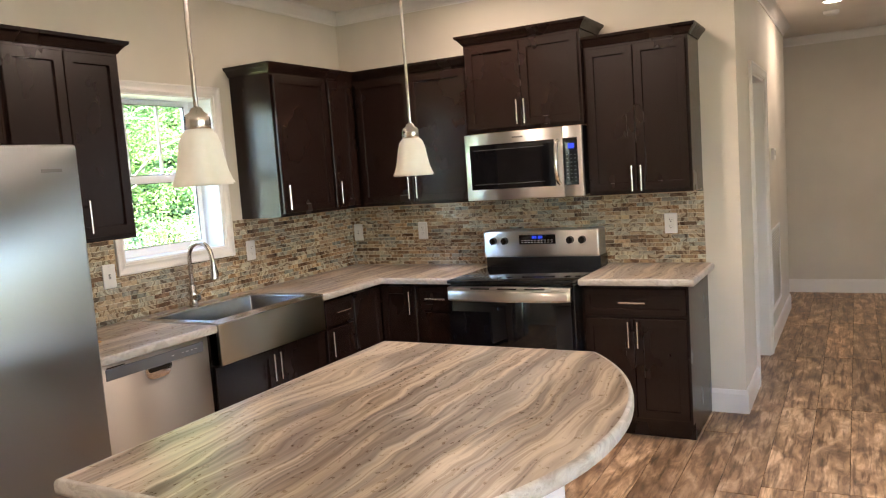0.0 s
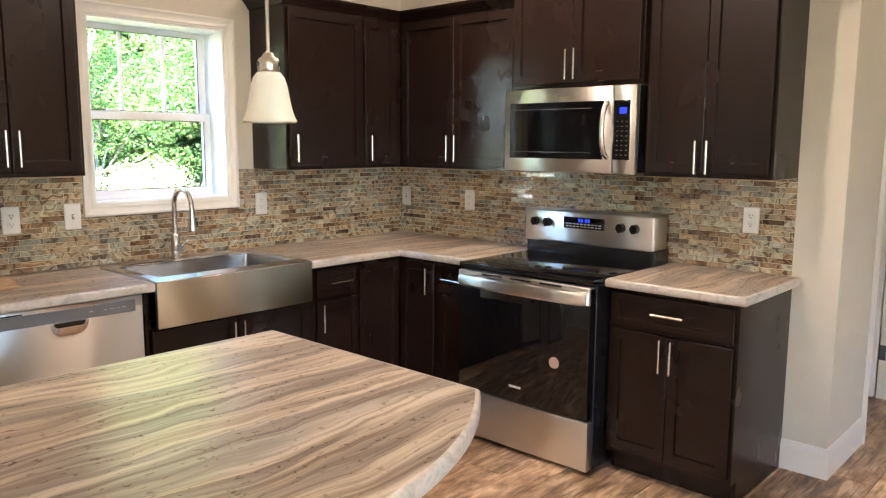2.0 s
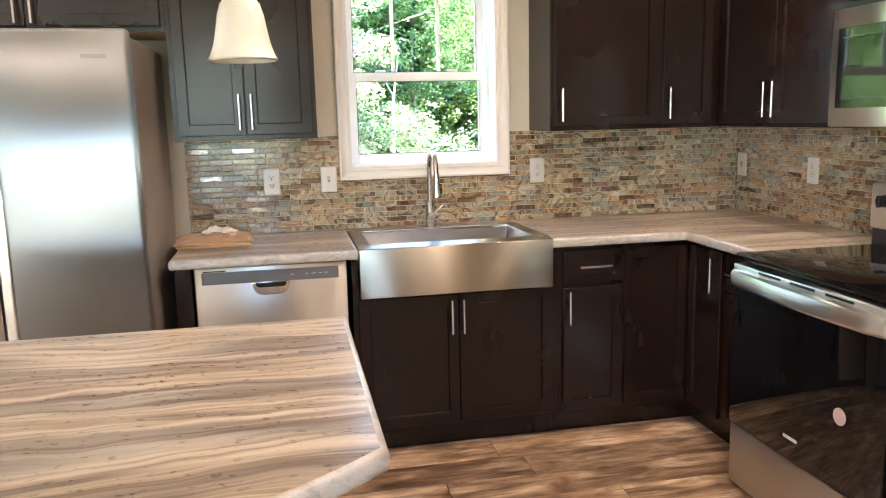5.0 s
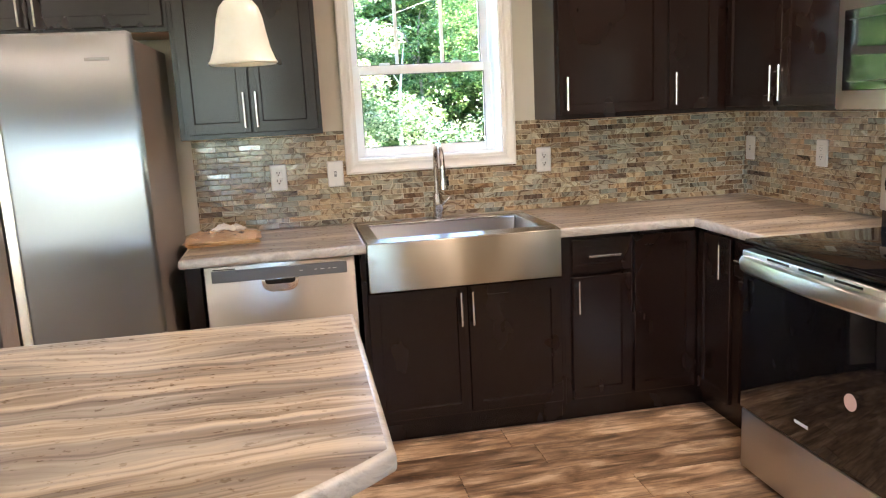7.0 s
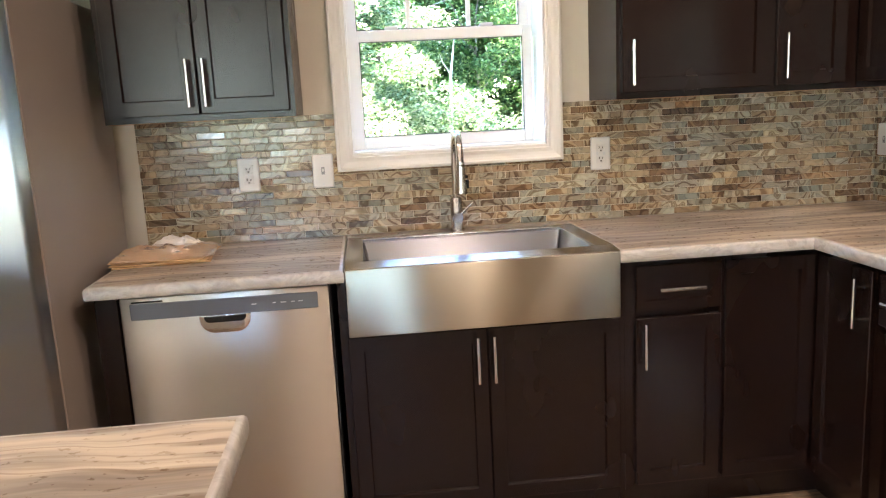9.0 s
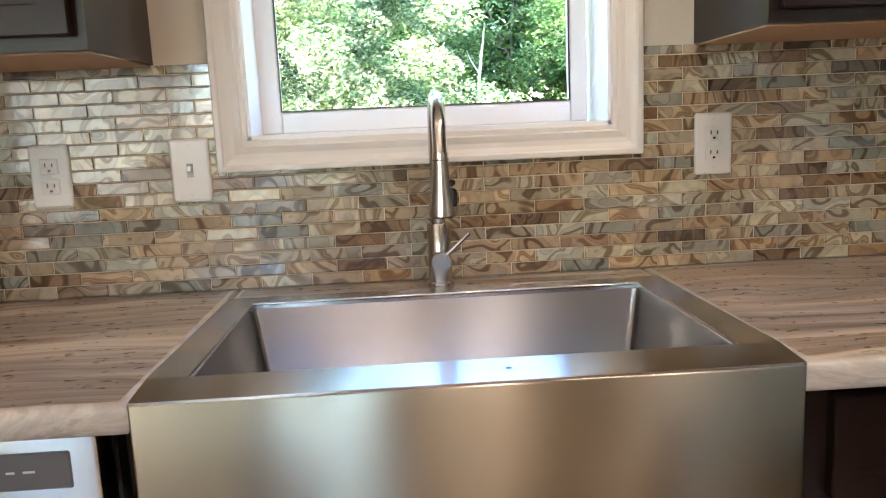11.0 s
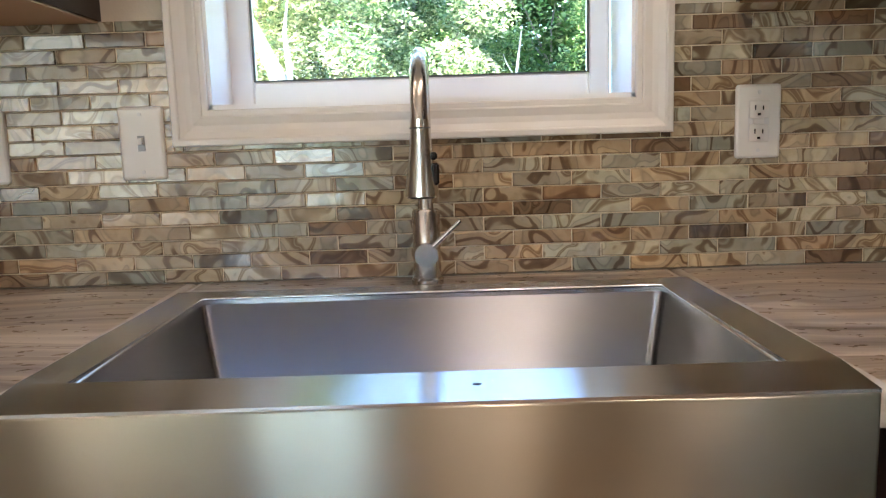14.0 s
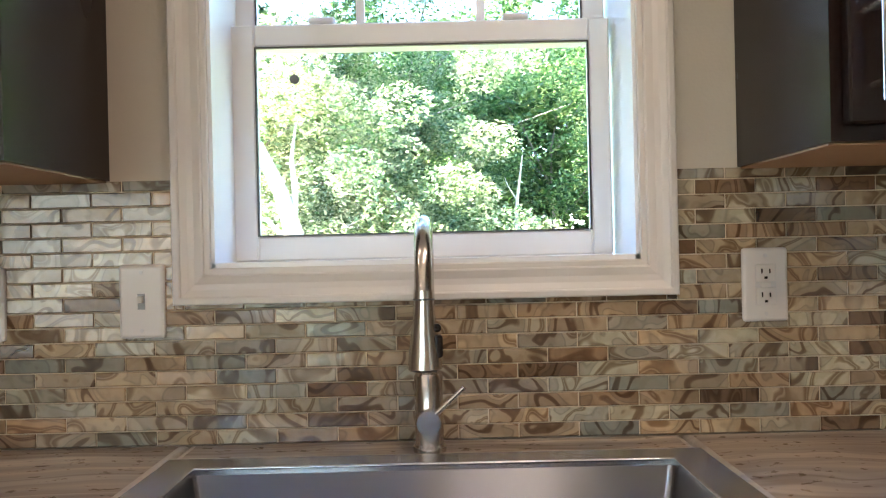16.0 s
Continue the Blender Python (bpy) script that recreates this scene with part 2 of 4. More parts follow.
def tile_glass(source):
    """Glass mosaic with swirled browns, creams and grey-blues."""
    m, n, l, b = material("swirled_glass_tile_" + source, 0.16, 0, Coat_Weight=0.6, Coat_Roughness=0.10)
    if source == "object":
        rnd = n.new("ShaderNodeObjectInfo").outputs["Random"]
    else:
        rnd = n.new("ShaderNodeNewGeometry").outputs["Random Per Island"]
    cm = n.new("ShaderNodeCombineXYZ")
    for k in ("X", "Y", "Z"):
        l.new(rnd, cm.inputs[k])
    off = n.new("ShaderNodeVectorMath")
    off.operation = "MULTIPLY_ADD"
    l.new(cm.outputs["Vector"], off.inputs[0])
    off.inputs[1].default_value = (71, 43, 29)
    l.new(n.new("ShaderNodeNewGeometry").outputs["Position"], off.inputs[2])

    def tex(k, detail, dist):
        return noise_tex(n, l, off.outputs["Vector"], k, detail, dist, 0.5)

    base = ramp(n, [(0.0, (0.15, 0.085, 0.045)), (0.10, (0.42, 0.31, 0.19)), (0.22, (0.19, 0.20, 0.175)), (0.34, (0.43, 0.39, 0.285)), (0.46, (0.28, 0.185, 0.105)), (0.57, (0.35, 0.35, 0.29)), (0.68, (0.42, 0.32, 0.205)), (0.80, (0.24, 0.23, 0.19)), (0.89, (0.36, 0.24, 0.14)), (0.97, (0.12, 0.08, 0.05))])
    wn1 = n.new("ShaderNodeTexWhiteNoise")
    wn1.noise_dimensions = "1D"
    l.new(rnd, wn1.inputs["W"])
    l.new(wn1.outputs["Value"], base.inputs["Fac"])
    swirl = tex(9, 1.5, 0.9)
    mul = n.new("ShaderNodeMath")
    mul.operation = "MULTIPLY"
    l.new(swirl.outputs["Fac"], mul.inputs[0])
    mul.inputs[1].default_value = 5.0
    fold = n.new("ShaderNodeMath")
    fold.operation = "PINGPONG"
    l.new(mul.outputs["Value"], fold.inputs[0])
    fold.inputs[1].default_value = 1.0
    rs = ramp(n, [(0.0, (0.20, 0.12, 0.07)), (0.09, (0.32, 0.22, 0.14)), (0.15, (1.0, 0.97, 0.91)), (0.42, (1.0, 1.0, 1.0)), (0.50, (0.70, 0.70, 0.68)), (0.56, (1.25, 1.24, 1.2)), (0.80, (1.4, 1.37, 1.3)), (0.88, (0.62, 0.50, 0.38)), (0.95, (0.45, 0.34, 0.24)), (1.0, (1.0, 0.95, 0.88))])
    l.new(fold.outputs["Value"], rs.inputs["Fac"])
    c = mix(n, l, base.outputs["Color"], rs.outputs["Color"], 0.85, "MULTIPLY")
    vein = tex(34, 3, 0.8)
    rv = ramp(n, [(0.40, (0.8, 0.76, 0.7)), (0.5, (1, 1, 1)), (0.62, (1.12, 1.12, 1.12))])
    l.new(vein.outputs["Fac"], rv.inputs["Fac"])
    c = mix(n, l, c, rv.outputs["Color"], 0.5, "MULTIPLY")
    l.new(c, b.inputs["Base Color"])
    wavy = noise_tex(n, l, coords(n, l, (1, 1, 1), "World"), 38, 2)
    bump(n, l, b, wavy.outputs["Fac"], 0.4, 0.003)
    return m


TILE, TILE_REST = tile_glass("object"), tile_glass("island")
GLASS = material("window_glass", 0.0, 0, (1, 1, 1), IOR=1.12, Transmission_Weight=1.0)[0]


def milk_glass():
    m, n, l, b = material("frosted_white_glass", 0.35, 0, (0.62, 0.61, 0.56))
    b.inputs["Subsurface Weight"].default_value = 0.6
    b.inputs["Subsurface Radius"].default_value = (0.02, 0.02, 0.02)
    g = noise_tex(n, l, coords(n, l, (1, 1, 1), "World"), 40, 4, 1.0)
    r = ramp(n, [(0.3, (0.71, 0.69, 0.61)), (0.7, (0.74, 0.72, 0.65))])
    l.new(g.outputs["Fac"], r.inputs["Fac"])
    l.new(r.outputs["Color"], b.inputs["Base Color"])
    return m


MILK = milk_glass()


def manila():
    m, n, l, b = material("manila_paper", 0.6, 0)
    g = noise_tex(n, l, coords(n, l, (1, 1, 1), "World"), 25, 4)
    r = ramp(n, [(0.3, (0.58, 0.34, 0.15)), (0.7, (0.70, 0.46, 0.24))])
    l.new(g.outputs["Fac"], r.inputs["Fac"])
    l.new(r.outputs["Color"], b.inputs["Base Color"])
    return m


MANILA = manila()
PLASTIC_BAG = material("clear_crinkled_plastic", 0.14, 0, (0.95, 0.82, 0.70), Transmission_Weight=0.8, IOR=1.3)[0]


def foliage(name, low, mid, high):
    m, n, l, b = material(name, 0.45, 0)
    rnd = n.new("ShaderNodeNewGeometry").outputs["Random Per Island"]
    r = ramp(n, [(0.0, low), (0.5, mid), (1.0, high)])
    l.new(rnd, r.inputs["Fac"])
    kind = noise_tex(n, l, coords(n, l, (1, 1, 1), "World"), 0.75, 3)
    rk = ramp(n, [(0.38, (0.55, 0.72, 0.75)), (0.455, (0.95, 1.0, 0.95)), (0.54, (1.8, 1.62, 1.7))])
    l.new(kind.outputs["Fac"], rk.inputs["Fac"])
    c = mix(n, l, r.outputs["Color"], rk.outputs["Color"], 1.0, "MULTIPLY")
    l.new(c, b.inputs["Base Color"])
    tr = n.new("ShaderNodeBsdfTranslucent")
    l.new(c, tr.inputs["Color"])
    ad = n.new("ShaderNodeMixShader")
    ad.inputs[0].default_value = 0.5
    l.new(b.outputs["BSDF"], ad.inputs[1])
    l.new(tr.outputs["BSDF"], ad.inputs[2])
    l.new(ad.outputs["Shader"], n["Material Output"].inputs["Surface"])
    return m


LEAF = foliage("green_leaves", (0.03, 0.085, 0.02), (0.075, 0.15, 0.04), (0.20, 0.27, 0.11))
# Paler copy of the green leaves, with bleaching sunlight put into its colour.
SUNLIT_LEAF = foliage("sunlit_leaves", (0.08, 0.14, 0.05), (0.24, 0.29, 0.15), (0.48, 0.50, 0.32))


# Cloth that passes daylight on as a broad soft source.
def diffuser_cloth():
    m, n, l, b = material("diffuser_cloth", 0.9, 0, (0.5, 0.47, 0.42))
    tr = n.new("ShaderNodeBsdfTranslucent")
    tr.inputs["Color"].default_value = (0.55, 0.53, 0.47, 1)
    weave = noise_tex(n, l, coords(n, l, (1, 1, 0.2), "World"), 120, 3)
    bump(n, l, b, weave.outputs["Fac"], 0.3, 0.001)
    ms = n.new("ShaderNodeMixShader")
    ms.inputs[0].default_value = 0.7
    l.new(b.outputs["BSDF"], ms.inputs[1])
    l.new(tr.outputs["BSDF"], ms.inputs[2])
    l.new(ms.outputs["Shader"], n["Material Output"].inputs["Surface"])
    return m


DIFFUSER_CLOTH = diffuser_cloth()


def bark():
    m, n, l, b = material("pale_grey_bark", 0.9, 0)
    g = noise_tex(n, l, coords(n, l, (1, 1, 0.25), "World"), 18, 5, 0.5)
    r = ramp(n, [(0.3, (0.13, 0.11, 0.09)), (0.7, (0.40, 0.36, 0.31))])
    l.new(g.outputs["Fac"], r.inputs["Fac"])
    l.new(r.outputs["Color"], b.inputs["Base Color"])
    bump(n, l, b, g.outputs["Fac"], 0.6, 0.02)
    return m


BARK = bark()
PALE_BARK = painted("bleached_bark", (0.55, 0.50, 0.43), 0.9, 30, 0.5, 0.2)


def soil():
    m, n, l, b = material("forest_ground", 0.95, 0)
    g = noise_tex(n, l, coords(n, l, (1, 1, 1), "World"), 3, 7)
    r = ramp(n, [(0.3, (0.05, 0.07, 0.02)), (0.55, (0.10, 0.12, 0.04)), (0.75, (0.17, 0.13, 0.08))])
    l.new(g.outputs["Fac"], r.inputs["Fac"])
    l.new(r.outputs["Color"], b.inputs["Base Color"])
    bump(n, l, b, g.outputs["Fac"], 0.8, 0.05)
    return m


SOIL = soil()

# ---- building helpers ----
NORTH = Matrix.Identity(4)
WEST = pose(0, 0, 0, 0, 0, 90)   # on the west wall: local x is y, local -y points into the room


def box(bm, x0, x1, y0, y1, z0, z1, bevel=0.0, seg=1):
    r = bmesh.ops.create_cube(bm, size=1, matrix=Matrix.Translation(((x0 + x1) / 2, (y0 + y1) / 2, (z0 + z1) / 2)) @ Matrix.Diagonal((x1 - x0, y1 - y0, z1 - z0, 1)))
    if bevel:
        es = {e for v in r["verts"] for e in v.link_edges}
        bmesh.ops.bevel(bm, geom=list(es), offset=bevel, segments=seg, affect="EDGES", profile=0.5, clamp_overlap=True)
    return bm


def boxes(*dims, bevel=0.0, seg=1):
    bm = bmesh.new()
    for d in dims:
        box(bm, *d, bevel=bevel, seg=seg)
    return bm


def rod(bm, a, b, r0, r1=None, n=12):
    a, b = Vector(a), Vector(b)
    q = (b - a).to_track_quat("Z", "Y").to_matrix().to_4x4()
    bmesh.ops.create_cone(bm, cap_ends=True, segments=n, radius1=r0, radius2=r0 if r1 is None else r1, depth=(b - a).length, matrix=Matrix.Translation((a + b) / 2) @ q)
    return bm


def lathe(profile, n=32, centre=(0, 0, 0)):
    """A turned shape from (radius, height) rows."""
    bm = bmesh.new()
    rings = []
    for r, z in profile:
        rings.append([bm.verts.new((centre[0] + r * math.cos(2 * math.pi * i / n), centre[1] + r * math.sin(2 * math.pi * i / n), centre[2] + z)) for i in range(n)])
    for p, q in zip(rings, rings[1:]):
        for i in range(n):
            bm.faces.new((p[i], p[(i + 1) % n], q[(i + 1) % n], q[i]))
    return bm


def tube(points, r, n=12):
    """A round tube along points; r is one radius or one for each point."""
    bm = bmesh.new()
    pts = [Vector(p) for p in points]
    radii = r if isinstance(r, (list, tuple)) else [r] * len(pts)
    rings = []
    for i, p in enumerate(pts):
        d = (pts[min(i + 1, len(pts) - 1)] - pts[max(i - 1, 0)]).normalized()
        side = d.cross(Vector((0, 1, 0)))
        if side.length < 0.1:
            side = d.cross(Vector((1, 0, 0)))
        side.normalize()
        up = side.cross(d)
        rings.append([bm.verts.new(p + radii[i] * (math.cos(2 * math.pi * k / n) * side + math.sin(2 * math.pi * k / n) * up)) for k in range(n)])
    for a, b in zip(rings, rings[1:]):
        for k in range(n):
            bm.faces.new((a[k], a[(k + 1) % n], b[(k + 1) % n], b[k]))
    bm.faces.new(rings[0][::-1])
    bm.faces.new(rings[-1])
    return bm


def sweep(profile, path, closed=False):
    """Sweeps (out, height) rows along a path in the xy plane with mitred corners; out is to the path's right."""
    bm = bmesh.new()
    pts = [Vector((*p, 0)) for p in path]
    n = len(pts)
    rings = []
    for i, p in enumerate(pts):
        before = (p - pts[i - 1]).normalized() if closed or i else None
        after = (pts[(i + 1) % n] - p).normalized() if closed or i < n - 1 else None
        d0, d1 = before or after, after or before
        n0, n1 = Vector((d0.y, -d0.x, 0)), Vector((d1.y, -d1.x, 0))
        mitre = (n0 + n1) / (1 + n0.dot(n1))
        rings.append([bm.verts.new(p + mitre * o + Vector((0, 0, h))) for o, h in profile])
    k = len(profile)
    for i in range(n if closed else n - 1):
        a, b = rings[i], rings[(i + 1) % n]
        for j in range(k):
            bm.faces.new((a[j], a[(j + 1) % k], b[(j + 1) % k], b[j]))
    if not closed:
        bm.faces.new(rings[0][::-1])
        bm.faces.new(rings[-1])
    bmesh.ops.recalc_face_normals(bm, faces=bm.faces)
    return bm


def prism(outline, z0, z1, bevel=0.0, seg=3):
    bm = bmesh.new()
    lo = [bm.verts.new((x, y, z0)) for x, y in outline]
    hi = [bm.verts.new((x, y, z1)) for x, y in outline]
    n = len(outline)
    top = bm.faces.new(hi)
    bot = bm.faces.new(lo[::-1])
    for i in range(n):
        bm.faces.new((lo[i], lo[(i + 1) % n], hi[(i + 1) % n], hi[i]))
    bmesh.ops.recalc_face_normals(bm, faces=bm.faces)
    if bevel:
        bmesh.ops.bevel(bm, geom=list(top.edges) + list(bot.edges), offset=bevel, segments=seg, affect="EDGES", profile=0.5)
    return bm


ORIGIN = {}


def mesh_of(name, bm, mat, smooth=False):
    me = bpy.data.meshes.new(name)
    bm.to_mesh(me)
    bm.free()
    me.materials.append(mat)
    if smooth:
        me.shade_smooth()
        me.set_sharp_from_angle(angle=radians(40))
    return me


def thing(name, label, category, base=(0, 0, 0), wall=NORTH, group="", kind=""):
    """An Empty at a thing's base; its parts are written in the wall's coordinates."""
    ob = new(name)
    ob.empty_display_size = 0.1
    ob.matrix_basis = wall @ Matrix.Translation(base)
    ORIGIN[ob.name] = Vector(base)
    return tagged(ob, label, category, group, kind)


def part(name, bm, mat, parent, label="", smooth=False):
    o = ORIGIN[parent.name]
    bm.transform(Matrix.Translation(-o))
    ob = new(name, mesh_of(name, bm, mat, smooth))
    ob.parent = parent
    ORIGIN[ob.name] = Vector((0, 0, 0)) + o
    return tagged(ob, label)


def solid(name, bm, mat, label, category, kind="", m=None, smooth=False):
    ob = new(name, mesh_of(name, bm, mat, smooth))
    if m is not None:
        ob.matrix_basis = m
    return tagged(ob, label, category, "", kind)


# ---- large structure ----
TOP = 2.74
HALL_X, FAR_Y = 2.73, 4.2
EAST_X, SOUTH_Y = 6.4, -7.4

# west wall with the window opening
WY0, WY1, WZ0, WZ1 = -2.031, -1.316, 1.198, 2.076
bm = boxes((-0.21, 0, SOUTH_Y, WY0, 0, TOP), (-0.21, 0, WY1, 0.12, 0, TOP), (-0.21, 0, WY0, WY1, 0, WZ0), (-0.21, 0, WY0, WY1, WZ1, TOP))
solid("wall_west", bm, WALL, "warm beige painted wall with a window over the sink", "wall", "structure")
solid("wall_north", boxes((0, HALL_X, 0, 0.12, 0, TOP)), WALL, "warm beige painted wall behind the range", "wall", "structure")
DY0, DY1, DZ = 0.62, 1.42, 2.05
bm = boxes((HALL_X - 0.12, HALL_X, 0.12, DY0, 0, TOP), (HALL_X - 0.12, HALL_X, DY1, 3.3, 0, TOP), (HALL_X - 0.12, HALL_X, DY0, DY1, DZ, TOP))
solid("wall_hall", bm, WALL, "beige hallway wall with a doorway", "wall", "structure")
solid("wall_hall_far", boxes((0.9, EAST_X, FAR_Y, FAR_Y + 0.12, 0, TOP)), WALL, "plain taupe wall at the end of the hallway", "wall", "structure")
solid("wall_hall_room", boxes((0.9, 1.0, 0.12, FAR_Y, 0, TOP), (1.0, HALL_X - 0.12, 3.18, 3.3, 0, TOP)), WALL, "plain beige walls of the room beside the hallway", "wall", "structure")
EX = EAST_X + 0.14
# The curtained opening and the lobby doorway are added for reflections.
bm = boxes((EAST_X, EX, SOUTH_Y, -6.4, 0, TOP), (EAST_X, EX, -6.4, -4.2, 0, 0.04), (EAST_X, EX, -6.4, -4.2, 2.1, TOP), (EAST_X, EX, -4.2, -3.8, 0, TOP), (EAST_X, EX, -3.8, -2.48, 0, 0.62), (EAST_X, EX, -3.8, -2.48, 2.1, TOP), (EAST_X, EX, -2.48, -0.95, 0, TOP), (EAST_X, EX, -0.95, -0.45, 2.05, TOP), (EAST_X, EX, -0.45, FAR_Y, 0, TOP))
solid("wall_east", bm, WALL, "beige wall with a window and an added curtained opening and doorway", "wall", "structure")
a, b = EAST_X + 0.02, EAST_X + 0.08
win = thing("window_2", "white vinyl double window with meeting rails", "window", (EAST_X, -3.14, 0.62), kind="structure")
for y0, y1 in ((-3.8, -3.77), (-3.29, -3.17), (-2.51, -2.48)):
    part("mullion", boxes((a, b, y0, y1, 0.62, 2.1), bevel=0.004), VINYL, win)
for y0, y1 in ((-3.77, -3.29), (-3.17, -2.51)):
    part("rail", boxes((a, b, y0, y1, 1.31, 1.41), bevel=0.004), VINYL, win)
# Unseen curtain, added as a wide pale light for cabinets and steel to reflect.
bm = bmesh.new()
rows = [[bm.verts.new((EAST_X + 0.07 + 0.02 * math.sin(k * 1.1) * (1 - 0.3 * j), -6.4 + k * 0.02, 0.05 + 2.05 * j)) for j in (0, 1)] for k in range(111)]
for p, q in zip(rows, rows[1:]):
    bm.faces.new((p[0], q[0], q[1], p[1]))
solid("curtain", bm, DIFFUSER_CLOTH, "pale folded curtain, unseen, added to spread daylight from the east", "curtain", smooth=True)
# Unseen lobby added behind the doorway for a warm band in the steel.
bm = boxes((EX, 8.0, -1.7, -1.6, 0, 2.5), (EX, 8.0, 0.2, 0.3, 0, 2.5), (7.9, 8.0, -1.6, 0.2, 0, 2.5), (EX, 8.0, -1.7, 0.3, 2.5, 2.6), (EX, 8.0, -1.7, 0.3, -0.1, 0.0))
solid("wall_added_lobby", bm, WALL, "beige walls of an unseen lamp-lit lobby added for reflections", "wall", "structure")
solid("wall_south", boxes((0, EAST_X, SOUTH_Y - 0.12, SOUTH_Y, 0, TOP)), WALL, "plain beige painted wall", "wall", "structure")
solid("ceiling", boxes((-0.21, EAST_X + 0.14, SOUTH_Y - 0.12, FAR_Y + 0.12, TOP, TOP + 0.15)), CEIL, "off-white painted ceiling", "ceiling", "structure")

HALL_TOP = 2.665
solid("ceiling_hall", boxes((HALL_X, EAST_X, 0.1, FAR_Y, HALL_TOP, TOP), (1.0, HALL_X, 3.3, FAR_Y, HALL_TOP, TOP)), CEIL, "off-white painted hallway ceiling", "ceiling", "structure")
CROWN = [(0, -0.085), (0.008, -0.085), (0.012, -0.07), (0.03, -0.05), (0.05, -0.022), (0.062, -0.012), (0.066, 0), (0, 0)]


def crown(path, z=TOP):
    bm = sweep(CROWN, path)
    bm.transform(Matrix.Translation((0, 0, z - 0.001)))
    solid("trim", bm, TRIM, "white crown molding along the ceiling", "crown molding", "structure")


crown([(0, SOUTH_Y), (0, 0), (HALL_X, 0), (HALL_X, 0.1)])
crown([(EAST_X, 0.1), (EAST_X, SOUTH_Y), (0, SOUTH_Y)])
crown([(HALL_X, 0.1), (HALL_X, 3.3)], HALL_TOP)
crown([(1.0, FAR_Y), (EAST_X, FAR_Y), (EAST_X, 0.1)], HALL_TOP)
SKIRT = [(0, 0), (0.015, 0), (0.015, 0.115), (0.009, 0.132), (0.006, 0.14), (0, 0.14)]
for path in ([(2.53, 0), (HALL_X, 0), (HALL_X, DY0 - 0.062)], [(HALL_X, DY1 + 0.062), (HALL_X, 3.3)], [(1.0, FAR_Y), (EAST_X, FAR_Y), (EAST_X, -0.45)], [(EAST_X, -0.95), (EAST_X, SOUTH_Y), (0, SOUTH_Y), (0, -3.8)]):
    solid("baseboard", sweep(SKIRT, path), TRIM, "white painted baseboard", "baseboard", "structure")

# doorway beside the hallway, its door open into the room
CASING = [(0, 0), (0, 0.007), (0.002, 0.009), (0.010, 0.009), (0.0105, 0.012), (0.013, 0.0135), (0.026, 0.011), (0.036, 0.0125), (0.047, 0.0165), (0.0475, 0.0195), (0.050, 0.021), (0.058, 0.021), (0.06, 0.019), (0.06, 0)]
UPRIGHT = Matrix(((0, 0, 1, 0), (1, 0, 0, 0), (0, 1, 0, 0), (0, 0, 0, 1)))   # (x, y, z) to (y, z, x)


def casing(path, closed, x):
    bm = sweep(CASING, path, closed)
    bm.transform(Matrix.Translation((x, 0, 0)) @ UPRIGHT)
    return bm


frame_ob = thing("door_frame", "white painted door frame in the hallway wall", "door frame", (HALL_X, (DY0 + DY1) / 2, 0), kind="structure")
part("casing", casing([(DY0, 0), (DY0, DZ), (DY1, DZ), (DY1, 0)][::-1], False, HALL_X + 0.001), TRIM, frame_ob)
part("jamb", boxes((HALL_X - 0.125, HALL_X + 0.002, DY1 - 0.018, DY1, 0, DZ), (HALL_X - 0.125, HALL_X + 0.002, DY0, DY0 + 0.018, 0, DZ), (HALL_X - 0.125, HALL_X + 0.002, DY0, DY1, DZ - 0.018, DZ)), TRIM, frame_ob)
door = thing("door_1", "white painted interior door standing open", "door", (HALL_X - 0.13, DY1 - 0.03, 0.01), kind="structure")
part("leaf", boxes((HALL_X - 0.90, HALL_X - 0.13, DY1 - 0.055, DY1 - 0.02, 0.012, 2.03), bevel=0.003), TRIM, door)
for hz in (0.28, 1.03, 1.78):
    part("hinge", boxes((HALL_X - 0.125, HALL_X - 0.09, DY1 - 0.022, DY1 - 0.0175, hz - 0.045, hz + 0.045), bevel=0.001), DARK_GREY, door)

# ---- window over the sink ----
window = thing("window_1", "white vinyl double-hung window over the sink", "window", (0, (WY0 + WY1) / 2, WZ0), kind="structure")
part("casing", casing([(WY0, WZ0), (WY1, WZ0), (WY1, WZ1), (WY0, WZ1)], True, 0.001), TRIM, window, "white wooden window casing")
part("jamb", boxes((-0.208, 0.002, WY0 - 0.001, WY0 + 0.006, WZ0, WZ1), (-0.208, 0.002, WY1 - 0.006, WY1 + 0.001, WZ0, WZ1), (-0.208, 0.002, WY0, WY1, WZ0 - 0.001, WZ0 + 0.008), (-0.208, 0.002, WY0, WY1, WZ1 - 0.008, WZ1 + 0.001)), VINYL, window)


def sash(name, y0, y1, z0, z1, x0, x1, rail, low, left=0.042, right=0.042):
    s = part(name, boxes((x0, x1, y0, y0 + left, z0, z1), (x0, x1, y1 - right, y1, z0, z1), (x0, x1, y0 + left, y1 - right, z0, z0 + low), (x0, x1, y0 + left, y1 - right, z1 - rail, z1), bevel=0.003), VINYL, window)
    xm = (x0 + x1) / 2
    p = part("pane", boxes((xm - 0.002, xm + 0.002, y0 + left - 0.002, y1 - right + 0.002, z0 + low - 0.002, z1 - rail + 0.002)), GLASS, s)
    p.visible_shadow = False
    a, b, c, d, g = y0 + left, y1 - right, z0 + low, z1 - rail, 0.003
